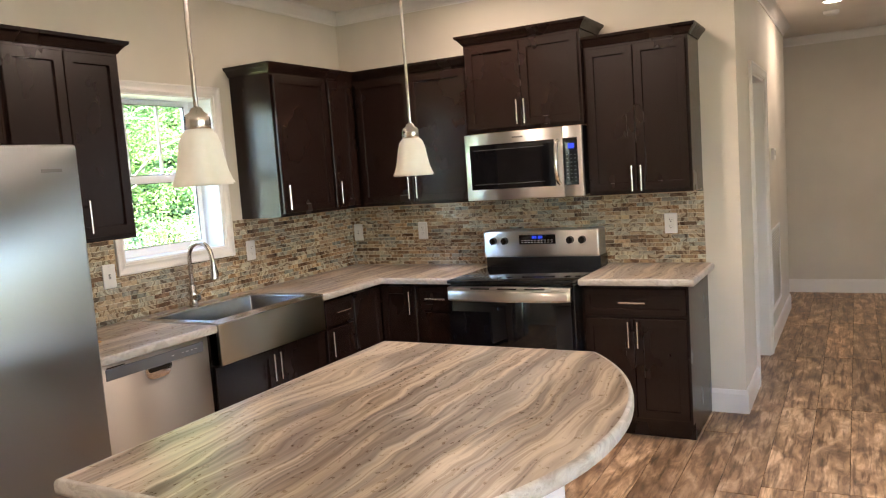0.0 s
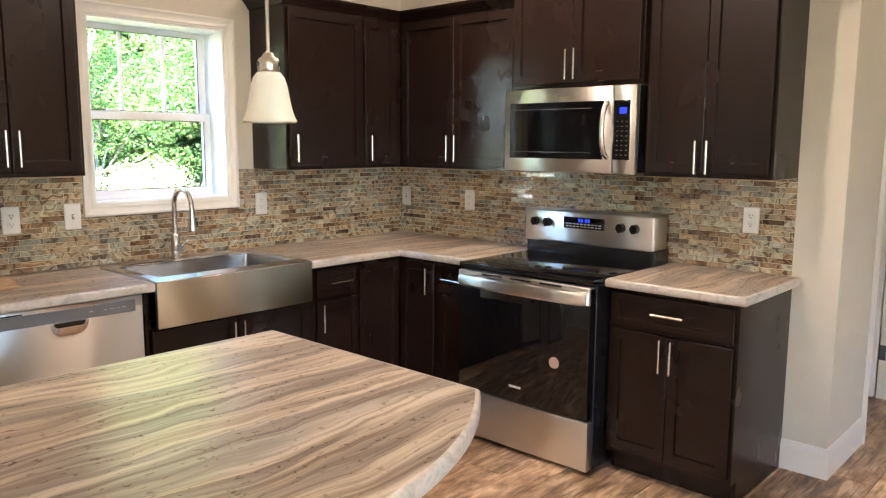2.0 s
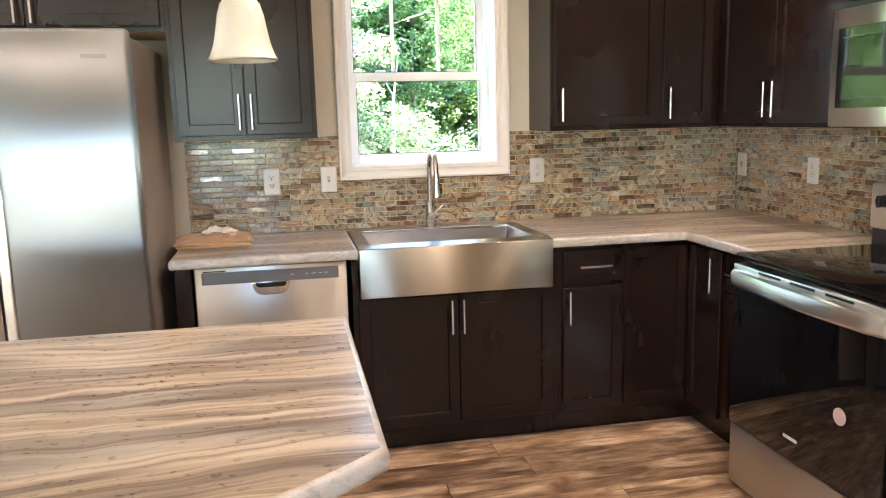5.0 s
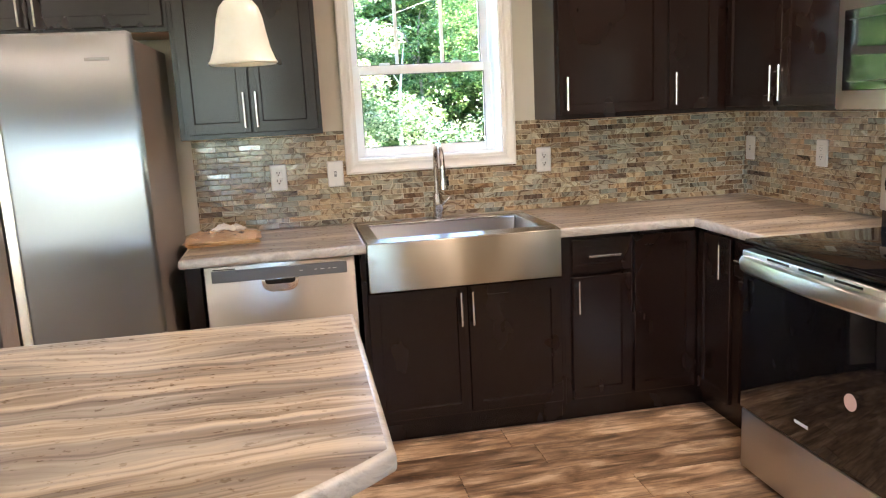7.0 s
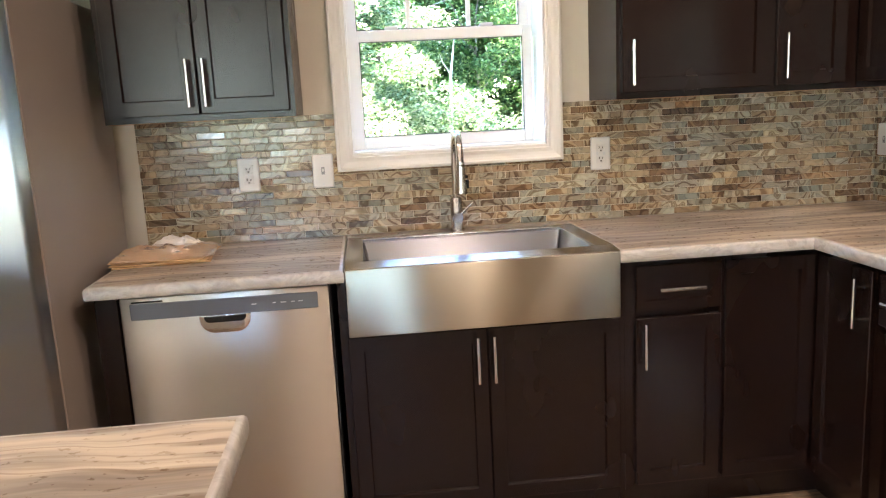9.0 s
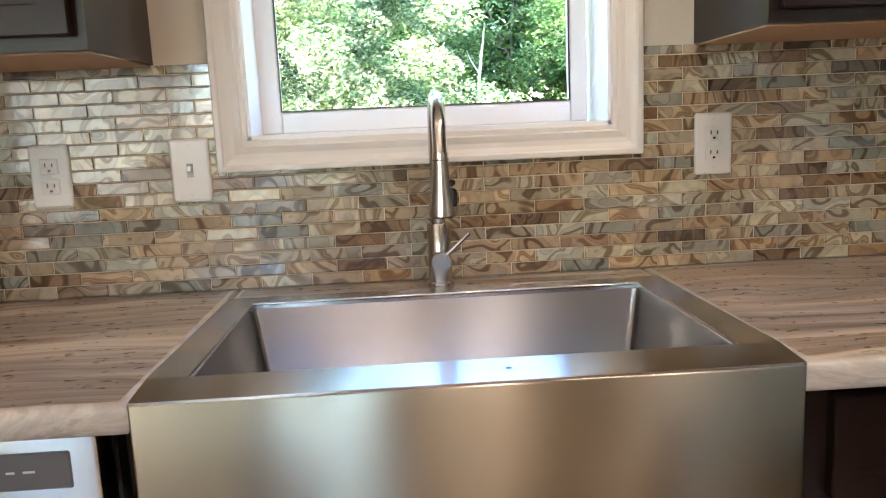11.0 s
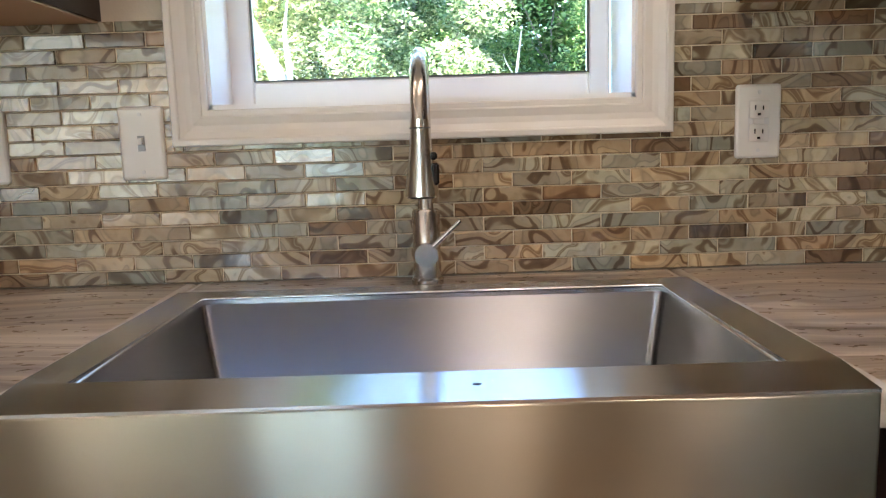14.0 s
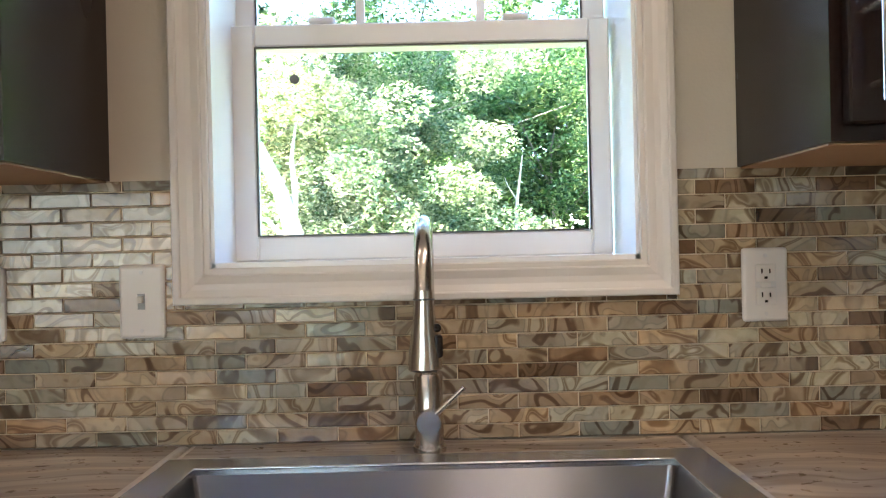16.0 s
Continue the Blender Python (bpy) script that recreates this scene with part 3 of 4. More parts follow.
    part("gasket", boxes((x1 - 0.006, x1 + 0.0005, a, a + g, c, d), (x1 - 0.006, x1 + 0.0005, b - g, b, c, d), (x1 - 0.006, x1 + 0.0005, a + g, b - g, d - g, d), (x1 - 0.006, x1 + 0.0005, a + g, b - g, c, c + g)), DARK_GREY, s)
    return s


sash("lower_sash", -2.032, -1.330, 1.206, 1.642, -0.163, -0.13, 0.041, 0.045, 0.048, 0.038)
up_s = sash("upper_sash", -2.032, -1.330, 1.604, 2.068, -0.2, -0.167, 0.03, 0.042)
for my in (-1.792, -1.563):
    part("muntin", boxes((-0.19, -0.178, my - 0.008, my + 0.008, 1.64, 2.04)), VINYL, up_s)
for my in (-1.86, -1.50):
    part("sash_lock", boxes((-0.165, -0.135, my - 0.025, my + 0.025, 1.645, 1.656), bevel=0.003), VINYL, window)

# Round dark mark of a suction cup on the lower pane.
bm = bmesh.new()
rod(bm, (-0.1445, -1.913, 1.543), (-0.1415, -1.913, 1.543), 0.009, n=16)
part("suction_mark", bm, GREY_PANEL, window, "small dark round spot on the glass")

# ---- cabinets ----


def shaker(u0, u1, z0, z1, d, thick=0.02, rail=0.062, recess=0.011):
    """A framed door or drawer front whose back lies at depth d."""
    bm = boxes((u0, u1, -d - thick, -d, z0, z1), bevel=0.0025)
    face = min(bm.faces, key=lambda q: q.calc_center_median().y)
    bmesh.ops.inset_region(bm, faces=[face], thickness=rail - 0.0025)
    bmesh.ops.inset_region(bm, faces=[face], thickness=0.005, depth=0.0)
    for v in face.verts:
        v.co.y += recess
    return bm


def pull(u, z, d, upright=True, length=0.145):
    """A bar pull standing off a front at depth d."""
    bm = bmesh.new()
    h, y = length / 2, -d - 0.03
    e = Vector((0, 0, 1)) if upright else Vector((1, 0, 0))
    c = Vector((u, y, z))
    rod(bm, c - e * h, c + e * h, 0.006)
    for s in (-0.048, 0.048):
        q = c + e * s
        rod(bm, (q.x, -d, q.z), (q.x, y, q.z), 0.0045, n=8)
    return bm


def cabinet(name, label, wall, u0, u1, depth, z0, z1, doors=(), drawers=(), toe=0.0, crown_path=None, body=None):
    """Carcass with doors (u0, u1, z0, z1, handle u, handle z or None) and drawers (u0, u1, z0, z1)."""
    ob = thing(name, label, "cabinet", ((u0 + u1) / 2, 0, z0), wall)
    if body is None:
        body = boxes((u0, u1, -depth, -0.002, z0 + toe, z1))
    if toe:
        part("toe_kick", boxes((u0, u1, -depth + 0.06, -0.002, z0, z0 + toe)), ESPRESSO, ob)
    part("body", body, ESPRESSO, ob)
    if not toe:
        part("underside", boxes((u0 + 0.004, u1 - 0.004, -depth + 0.015, -0.004, z0 - 0.003, z0 - 0.0005)), RAW_WOOD, ob, "unfinished light wood underside")
    for a, b, c, e, hu, hz in doors:
        dr = part("door", shaker(a, b, c, e, depth), ESPRESSO, ob)
        if hu is not None:
            part("handle", pull(hu, hz, depth + 0.02), CHROME, dr, "brushed steel bar handle", True)
    for a, b, c, e in drawers:
        dr = part("drawer", shaker(a, b, c, e, depth, rail=0.045), ESPRESSO, ob)
        part("handle", pull((a + b) / 2, (c + e) / 2, depth + 0.02, False), CHROME, dr, "brushed steel bar handle", True)
    if crown_path:
        bm = sweep([(0, 0), (0.006, 0), (0.012, 0.012), (0.03, 0.034), (0.042, 0.042), (0.045, 0.056), (0, 0.056)], crown_path)
        bm.transform(Matrix.Translation((0, 0, z1 - 0.004)))
        part("crown", bm, ESPRESSO, ob)
    return ob


UB, UT = 1.347, 2.205          # wall cabinets, bottom and top
L = "espresso-stained wooden two-door wall cabinet"
cabinet("wall_cabinet", L + " beside the window", WEST, -2.785, -2.198, 0.31, UB, UT,
        [(-2.765, -2.492, UB + 0.02, UT - 0.02, -2.515, UB + 0.115), (-2.488, -2.215, UB + 0.02, UT - 0.02, -2.465, UB + 0.115)],
        crown_path=[(-2.786, -0.31), (-2.198, -0.31), (-2.198, 0)])
cabinet("wall_cabinet", L + " in the corner by the window", WEST, -1.15, -0.002, 0.31, UB, UT,
        [(-1.135, -0.635, UB + 0.02, UT - 0.02, -1.105, UB + 0.115), (-0.605, -0.36, UB + 0.02, UT - 0.02, -0.583, UB + 0.115)],
        crown_path=[(-1.15, 0), (-1.15, -0.31), (-0.31, -0.31)])
cabinet("wall_cabinet", L + " beside the microwave", NORTH, 0.312, 1.187, 0.31, UB, UT,
        [(0.345, 0.757, UB + 0.02, UT - 0.02, 0.73, UB + 0.115), (0.761, 1.175, UB + 0.02, UT - 0.02, 0.79, UB + 0.115)],
        crown_path=[(0.31, -0.31), (1.187, -0.31)])
cabinet("wall_cabinet", "taller espresso wooden cabinet above the microwave", NORTH, 1.19, 1.938, 0.345, 1.768, 2.315,
        [(1.205, 1.562, 1.79, 2.295, 1.54, 1.875), (1.566, 1.923, 1.79, 2.295, 1.588, 1.875)],
        crown_path=[(1.19, 0), (1.19, -0.345), (1.938, -0.345), (1.938, 0)])
cabinet("wall_cabinet", L + " at the end of the run", NORTH, 1.941, 2.528, 0.31, UB, UT,
        [(1.956, 2.226, UB + 0.02, UT - 0.02, 2.203, UB + 0.09), (2.23, 2.513, UB + 0.02, UT - 0.02, 2.255, UB + 0.09)],
        crown_path=[(1.941, -0.31), (2.528, -0.31), (2.528, 0)])
cabinet("wall_cabinet", "short espresso wooden cabinet above the refrigerator", WEST, -3.80, -2.787, 0.31, 1.79, UT,
        [(-3.785, -3.302, 1.81, UT - 0.02, -3.33, 1.89), (-3.298, -2.802, 1.81, UT - 0.02, -3.27, 1.89)],
        crown_path=[(-3.80, 0), (-3.80, -0.31), (-2.787, -0.31)])

BT, TOE, BD = 0.867, 0.10, 0.59
B = "espresso-stained wooden base cabinet"
cabinet("base_cabinet", B + " with two doors under the sink", WEST, -2.10, -1.225, BD, 0, 0.70,
        [(-2.078, -1.66, 0.125, 0.69, -1.692, 0.597), (-1.656, -1.245, 0.125, 0.69, -1.642, 0.597)], toe=TOE,
        body=boxes((-2.10, -1.225, -BD, -0.002, TOE, 0.70)))
for a, b in ((-2.10, -2.076), (-1.253, -1.2255)):
    solid("filler_strip", boxes((0.002, BD, a, b, 0.7005, BT)), ESPRESSO, "narrow espresso wooden strip beside the sink", "filler strip")
cabinet("base_cabinet", B + " with one drawer beside the sink", WEST, -1.224, -0.915, BD, 0, BT,
        [(-1.193, -0.92, 0.125, 0.68, -1.172, 0.597)], [(-1.193, -0.92, 0.70, 0.845)], toe=TOE)
corner = thing("base_cabinet", B + " with two doors in the corner", "cabinet", (0.45, -0.45, 0))
part("body", prism([(0.002, -0.913), (BD, -0.913), (BD, -BD), (0.885, -BD), (0.885, -0.002), (0.002, -0.002)], TOE, BT), ESPRESSO, corner)
part("toe_kick", prism([(0.002, -0.913), (BD - 0.06, -0.913), (BD - 0.06, -BD + 0.06), (0.885, -BD + 0.06), (0.885, -0.002), (0.002, -0.002)], 0, TOE), ESPRESSO, corner)
bm = shaker(-0.905, -BD - 0.025, 0.125, 0.845, BD)
bm.transform(WEST)
part("door", bm, ESPRESSO, corner)
dr = part("door", shaker(BD + 0.025, 0.872, 0.125, 0.845, BD), ESPRESSO, corner)
part("handle", pull(0.838, 0.745, BD + 0.02), CHROME, dr, "brushed steel bar handle", True)
cabinet("base_cabinet", "narrow " + B + " beside the range", NORTH, 0.886, 1.166, BD, 0, BT,
        [(0.905, 1.15, 0.125, 0.68, 1.128, 0.597)], [(0.905, 1.15, 0.70, 0.845)], toe=TOE)
cabinet("base_cabinet", B + " with one drawer and two doors", NORTH, 1.95, 2.535, BD, 0, BT,
        [(1.968, 2.240, 0.125, 0.68, 2.216, 0.597), (2.244, 2.520, 0.125, 0.68, 2.266, 0.597)], [(1.968, 2.520, 0.70, 0.845)], toe=TOE)
solid("end_panel", boxes((0.002, 0.60, -2.79, -2.725, 0, 0.867), bevel=0.002), ESPRESSO, "dark espresso panel beside the dishwasher", "panel")

# ---- counters ----
CT = 0.905


NOSE = [(-0.014, -0.038), (-0.004, -0.038), (-0.001, -0.034), (0.0, -0.026), (0.0, -0.012), (-0.002, -0.005), (-0.006, -0.001), (-0.014, 0.0)]


def inset(outline, d):
    """The outline (counter-clockwise) moved inwards by d."""
    pts, n, got = [Vector(p) for p in outline], len(outline), []
    for i, p in enumerate(pts):
        a, b = (p - pts[i - 1]).normalized(), (pts[(i + 1) % n] - p).normalized()
        m = Vector((-a.y, a.x)) + Vector((-b.y, b.x))
        m /= 1 + Vector((-a.y, a.x)).dot(Vector((-b.y, b.x)))
        got.append(tuple(p + m * d))
    return got


def counter(name, label, outline, ob=None):
    """A laminate top with a rounded edge band; outline counter-clockwise."""
    c = sum((Vector(p) for p in outline), Vector((0, 0))) / len(outline)
    ob = ob or thing(name, label, "countertop", (c.x, c.y, CT - 0.038))
    part("top", prism(inset(outline, 0.014), CT - 0.037, CT), STONE, ob)
    bm = sweep(NOSE, outline, True)
    bm.transform(Matrix.Translation((0, 0, CT)))
    part("edge_band", bm, STONE_EDGE, ob, "rounded pale laminate edge", True)
    return ob


counter("countertop", "streaked beige and brown laminate countertop over the dishwasher", [(0.002, -2.80), (0.645, -2.80), (0.645, -2.074), (0.002, -2.074)])
counter("countertop", "streaked beige and brown laminate corner countertop", [(0.002, -1.254), (0.645, -1.254), (0.645, -0.645), (1.166, -0.645), (1.166, -0.002), (0.002, -0.002)])
counter("countertop", "streaked laminate countertop at the end of the run", [(1.95, -0.645), (2.575, -0.645), (2.575, -0.002), (1.95, -0.002)])
counter("countertop", "narrow laminate strip behind the sink", [(0.002, -2.073), (0.105, -2.073), (0.105, -1.255), (0.002, -1.255)])

# ---- island ----
arc_r, arc_c = 1.053, (2.81 - 1.053, -2.915)
a0 = math.asin(0.715 / arc_r)
outline = [(1.67, -3.63), *[(arc_c[0] + arc_r * math.cos(a0 * (k / 16 - 1)), arc_c[1] + arc_r * math.sin(a0 * (k / 16 - 1))) for k in range(33)], (1.67, -2.20)]
island = thing("kitchen_island", "white kitchen island with a bow-fronted streaked laminate top", "kitchen island", (2.07, -2.91, 0))
counter("", "", outline, island)
part("body", boxes((1.72, 2.44, -3.50, -2.33, 0, 0.866), bevel=0.003), WHITE_WOOD, island)
part("baseboard", boxes((1.705, 2.455, -3.515, -2.315, 0, 0.10), bevel=0.004), WHITE_WOOD, island)

# ---- sink and faucet ----
sink = thing("farmhouse_sink", "brushed stainless steel farmhouse sink with apron front", "sink", (0.35, -1.664, 0.68))
SX0, SX1, SY0, SY1, SZ = 0.105, 0.652, -2.072, -1.256, 0.908
IX0, IX1, IY0, IY1 = 0.156, 0.58, -2.02, -1.31
part("apron", boxes((SX1 - 0.022, SX1, SY0, SY1, 0.703, SZ - 0.003), bevel=0.003, seg=3), STEEL_APRON_DIMMED, sink, smooth=True)
bm = boxes((SX0, IX0, SY0, SY1, SZ - 0.012, SZ), (IX1, SX1 - 0.0015, SY0 + 0.0005, SY1 - 0.0005, SZ - 0.012, SZ), (IX0, IX1, SY0, IY0, SZ - 0.012, SZ), (IX0, IX1, IY1, SY1, SZ - 0.012, SZ))
for q in bm.verts:
    if q.co.x > IX1 - 0.001 and q.co.z > SZ - 0.001:
        q.co.z += 0.006 if q.co.x < IX1 + 0.01 else 0.0
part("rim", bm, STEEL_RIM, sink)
zb = 0.70
bm = boxes((IX0, IX1, IY0, IY1, zb, SZ - 0.0105))
for q in bm.verts:   # walls lean outwards
    if q.co.z < zb + 0.01:
        q.co.x += 0.036 if q.co.x < 0.3 else -0.036
        q.co.y += 0.036 if q.co.y < -1.6 else -0.036
bmesh.ops.delete(bm, geom=[q for q in bm.faces if q.normal.z > 0.5], context="FACES")
bmesh.ops.bevel(bm, geom=[e for e in bm.edges if not e.is_boundary], offset=0.012, segments=3, affect="EDGES", profile=0.5)
bmesh.ops.reverse_faces(bm, faces=bm.faces)
part("bowl", bm, STEEL_BOWL_DIMMED, sink, smooth=True)
# Shinier rods along the inner edges stand for the rim's thin highlight.
for p, q in (((IX0, IY0), (IX1, IY0)), ((IX0, IY1), (IX1, IY1)), ((IX0, IY0), (IX0, IY1))):
    bm = bmesh.new()
    rod(bm, (*p, SZ - 0.0015), (*q, SZ - 0.0015), 0.0028, n=10)
    part("lip_highlight", bm, CHROME, sink, "shiny rod set in for the highlight on the edge", True)
part("drain", lathe([(0.0, 0.004), (0.03, 0.004), (0.045, 0.002), (0.05, 0.0)], 24, (0.37, -1.664, zb)), CHROME, sink, smooth=True)

# Dead insect on the rim, built from five tiny dark lumps.
bm = bmesh.new()
for k in range(5):
    a = 1.3 * k
    bmesh.ops.create_icosphere(bm, subdivisions=1, radius=0.0012, matrix=Matrix.Translation((0.613 + 0.0012 * math.cos(a), -1.617 + 0.003 * math.sin(a), SZ + 0.0035)) @ Matrix.Diagonal((1, 1.6, 0.6, 1)))
solid("debris", bm, BLACK, "tiny dark dead insect lying on the sink rim", "debris")

faucet = thing("faucet", "brushed nickel pull-down kitchen faucet behind the sink", "faucet", (0.075, -1.672, CT))
fy = -1.672
part("base", lathe([(0.0, 0.0), (0.026, 0.0), (0.026, 0.008), (0.022, 0.012)], 24, (0.075, fy, CT)), NICKEL, faucet, smooth=True)
part("body", lathe([(0.0225, 0.01), (0.0225, 0.118), (0.020, 0.122), (0.0135, 0.123)], 24, (0.075, fy, CT)), NICKEL, faucet, smooth=True)
neck = [(0.075, fy, CT + 0.12), (0.075, fy, CT + 0.27)]
neck += [(0.075 + 0.085 * (1 - math.cos(math.pi * k / 12)), fy, CT + 0.27 + 0.085 * math.sin(math.pi * k / 12)) for k in range(1, 12)]
neck += [(0.247, fy, CT + 0.255)]
part("neck", tube(neck, 0.0125, 16), NICKEL, faucet, smooth=True)
head = part("spray_head", lathe([(0.0135, 0.0), (0.014, -0.02), (0.017, -0.05), (0.0225, -0.09), (0.0235, -0.105), (0.021, -0.108), (0.0, -0.108)], 24, (0.248, fy, CT + 0.262)), NICKEL, faucet, smooth=True)
part("button", boxes((0.242, 0.262, fy + 0.014, fy + 0.0245, CT + 0.172, CT + 0.202), bevel=0.003), BLACK, head)
part("button", boxes((0.245, 0.259, fy + 0.012, fy + 0.0225, CT + 0.206, CT + 0.217), bevel=0.003), BLACK, head)
part("seam", lathe([(0.0138, 0.001), (0.0146, 0.001), (0.0146, -0.001), (0.0138, -0.001)], 24, (0.2475, fy, CT + 0.250)), DARK_GREY, head)
bm = bmesh.new()
rod(bm, (0.09, fy, 0.957), (0.118, fy, 0.957), 0.0185, n=24)
part("valve", bm, NICKEL, faucet, smooth=True)
bm = bmesh.new()
rod(bm, (0.112, fy, 0.96), (0.122, fy + 0.055, 1.012), 0.0045, 0.0038)
part("lever", bm, NICKEL, faucet, smooth=True)

# ---- dishwasher ----
dw = thing("dishwasher", "stainless steel dishwasher with a grey control strip", "dishwasher", (-2.415, 0, 0), WEST)
part("body", boxes((-2.715, -2.12, -0.57, -0.01, 0.10, 0.862)), DARK_GREY, dw)
part("kick_plate", boxes((-2.715, -2.12, -0.53, -0.45, 0.0, 0.10)), BLACK, dw)
bm = boxes((-2.713, -2.122, -0.625, -0.572, 0.11, 0.862), bevel=0.006, seg=2)
dd = part("door", bm, STEEL_DOOR, dw, smooth=True)
part("control_strip", boxes((-2.685, -2.155, -0.6275, -0.62, 0.797, 0.845), bevel=0.002), GREY_PANEL, dd)
part("vent", boxes((-2.678, -2.592, -0.6285, -0.62, 0.8475, 0.8515)), BLACK, dd)
for u, w in ((-2.345, 0.014), (-2.285, 0.010), (-2.262, 0.016), (-2.232, 0.010), (-2.212, 0.014)):
    part("mark", boxes((u, u + w, -0.6285, -0.627, 0.820, 0.8225)), MARK_WHITE, dd)
FACE = Matrix(((1, 0, 0, 0), (0, 0, -1, 0), (0, 1, 0, 0), (0, 0, 0, 1)))   # (x, y, z) to (x, -z, y)


def scoop(cx, cz, w, h, d0, d1):
    """A flat-topped pocket with rounded lower corners."""
    r = h * 0.8
    pts = [(cx - w / 2, cz)] + [(cx - w / 2 + r * (1 - math.cos(a)), cz - h + r * (1 - math.sin(a))) for a in (0.0, 0.4, 0.8, 1.2, 1.57)]
    pts += [(cx + w / 2 - r * (1 - math.sin(a)), cz - h + r * (1 - math.cos(a))) for a in (0.0, 0.4, 0.8, 1.2, 1.57)] + [(cx + w / 2, cz)]
    bm = prism(pts, d0, d1, 0.002, 2)
    bm.transform(FACE)
    return bm


hd = part("handle", scoop(-2.422, 0.797, 0.145, 0.052, 0.618, 0.632), CHROME, dd, "chrome pocket handle", True)
part("pocket", scoop(-2.422, 0.796, 0.12, 0.02, 0.62, 0.6335), BLACK, hd)

# ---- refrigerator ----
fr = thing("refrigerator", "stainless steel side-by-side refrigerator", "refrigerator", (-3.30, 0, 0), WEST)
part("body", boxes((-3.755, -2.85, -0.74, -0.03, 0.02, 1.725), bevel=0.004), FRIDGE_SIDE, fr, "textured grey-brown side")
for a, b, e, w in ((-3.755, -3.345, -3.345, -0.045), (-3.335, -2.845, -3.335, 0.045)):
    lo, hi = (a, b + w) if w < 0 else (a + w, b)
    d = part("door", boxes((lo, hi, -0.83, -0.75, 0.10, 1.745), bevel=0.012, seg=3), STEEL_FRIDGE, fr, smooth=True)
    bm = prism([(e, -0.752), (e + w, -0.752), (e + w, -0.826), (e, -0.795)] if w < 0 else [(e, -0.752), (e, -0.795), (e + w, -0.826), (e + w, -0.752)], 0.10, 1.745)
    part("handle", bm, CHROME, d, "slanted steel grip along the door edge")
part("grille", boxes((-3.75, -2.85, -0.76, -0.70, 0.01, 0.095), bevel=0.004), DARK_GREY, fr)
part("badge", boxes((-2.995, -2.915, -0.832, -0.8295, 1.647, 1.659), bevel=0.001), MARK_DARK, fr, "small dark maker's mark")

# ---- range ----
RX0, RX1 = 1.172, 1.942
rg = thing("range", "stainless steel electric range with a black glass cooktop", "range", (1.557, 0, 0))
part("body", boxes((RX0, RX1, -0.695, -0.02, 0.03, 0.885), bevel=0.003), BLACK, rg, "black enamel side")
part("cooktop", boxes((RX0 - 0.004, RX1 + 0.004, -0.735, -0.06, 0.886, 0.906), bevel=0.006, seg=2), BLACK_GLASS, rg, "glossy black glass cooktop", True)
od = part("oven_door", boxes((RX0 + 0.004, RX1 - 0.004, -0.742, -0.697, 0.262, 0.868), bevel=0.005, seg=2), BLACK_GLASS, rg, "black glass oven door", True)
part("top_strip", boxes((RX0 + 0.004, RX1 - 0.004, -0.746, -0.70, 0.79, 0.869), bevel=0.004, seg=2), STEEL, od)
bm = sweep([(-0.022, -0.028), (0.0, -0.032), (0.012, -0.02), (0.014, 0.012), (0.006, 0.026), (-0.022, 0.028)], [(RX0 + 0.02, -0.752), (RX0 + 0.08, -0.768), (RX0 + 0.25, -0.778), (1.557, -0.781), (RX1 - 0.25, -0.778), (RX1 - 0.08, -0.768), (RX1 - 0.02, -0.752)])
bm.transform(Matrix.Translation((0, 0, 0.822)))
part("handle", bm, STEEL, od, "wide curved steel handle", True)
for vx in (1.33, 1.50, 1.67):
    part("vent_slot", boxes((vx, vx + 0.12, -0.748, -0.74, 0.856, 0.864)), BLACK, od)
bm = bmesh.new()
rod(bm, (1.757, -0.742, 0.50), (1.757, -0.7432, 0.50), 0.027, n=24)
part("sticker", bm, STICKER, od, "round pink paper sticker")
part("badge", boxes((1.50, 1.57, -0.7432, -0.741, 0.331, 0.342), bevel=0.0005), MARK_WHITE, od)
part("drawer", boxes((RX0 + 0.004, RX1 - 0.004, -0.735, -0.69, 0.022, 0.255), bevel=0.005, seg=2), STEEL, rg, "stainless steel drawer front", True)
bg = part("riser", boxes((RX0, RX1, -0.17, -0.02, 0.90, 0.975), bevel=0.004), BLACK, rg)
bm = boxes((RX0 - 0.012, RX1 - 0.005, -0.175, -0.03, 0.968, 1.142), bevel=0.012, seg=3)
bk = part("control_panel", bm, STEEL, rg, "stainless steel control panel", True)
part("display", boxes((1.415, 1.66, -0.178, -0.17, 1.052, 1.112), bevel=0.001), BLACK_GLASS, bk)
for k, (du, w) in enumerate(((0, 0.012), (0.017, 0.012), (0.04, 0.012), (0.057, 0.012))):
    part("digit", boxes((1.505 + du, 1.505 + du + w, -0.1795, -0.177, 1.087, 1.105)), BLUE_LED, bk)
for k in range(20):
    u, w = 1.43 + 0.022 * (k % 10), 1.062 + 0.013 * (k // 10)
    part("mark", boxes((u, u + 0.014, -0.1795, -0.177, w, w + 0.004)), MARK_WHITE, bk)
for kx in (1.235, 1.315, 1.757, 1.834):
    bm = bmesh.new()
    rod(bm, (kx, -0.174, 1.076), (kx, -0.20, 1.076), 0.024, 0.021, 20)
    box(bm, kx - 0.005, kx + 0.005, -0.21, -0.198, 1.054, 1.098)
    part("knob", bm, BLACK, bk, "black plastic knob", True)

# ---- microwave ----
mw = thing("microwave", "stainless steel over-the-range microwave", "microwave", (1.556, 0, 1.352))
MX0, MX1, MZ0, MZ1, MF = 1.178, 1.934, 1.354, 1.762, -0.395
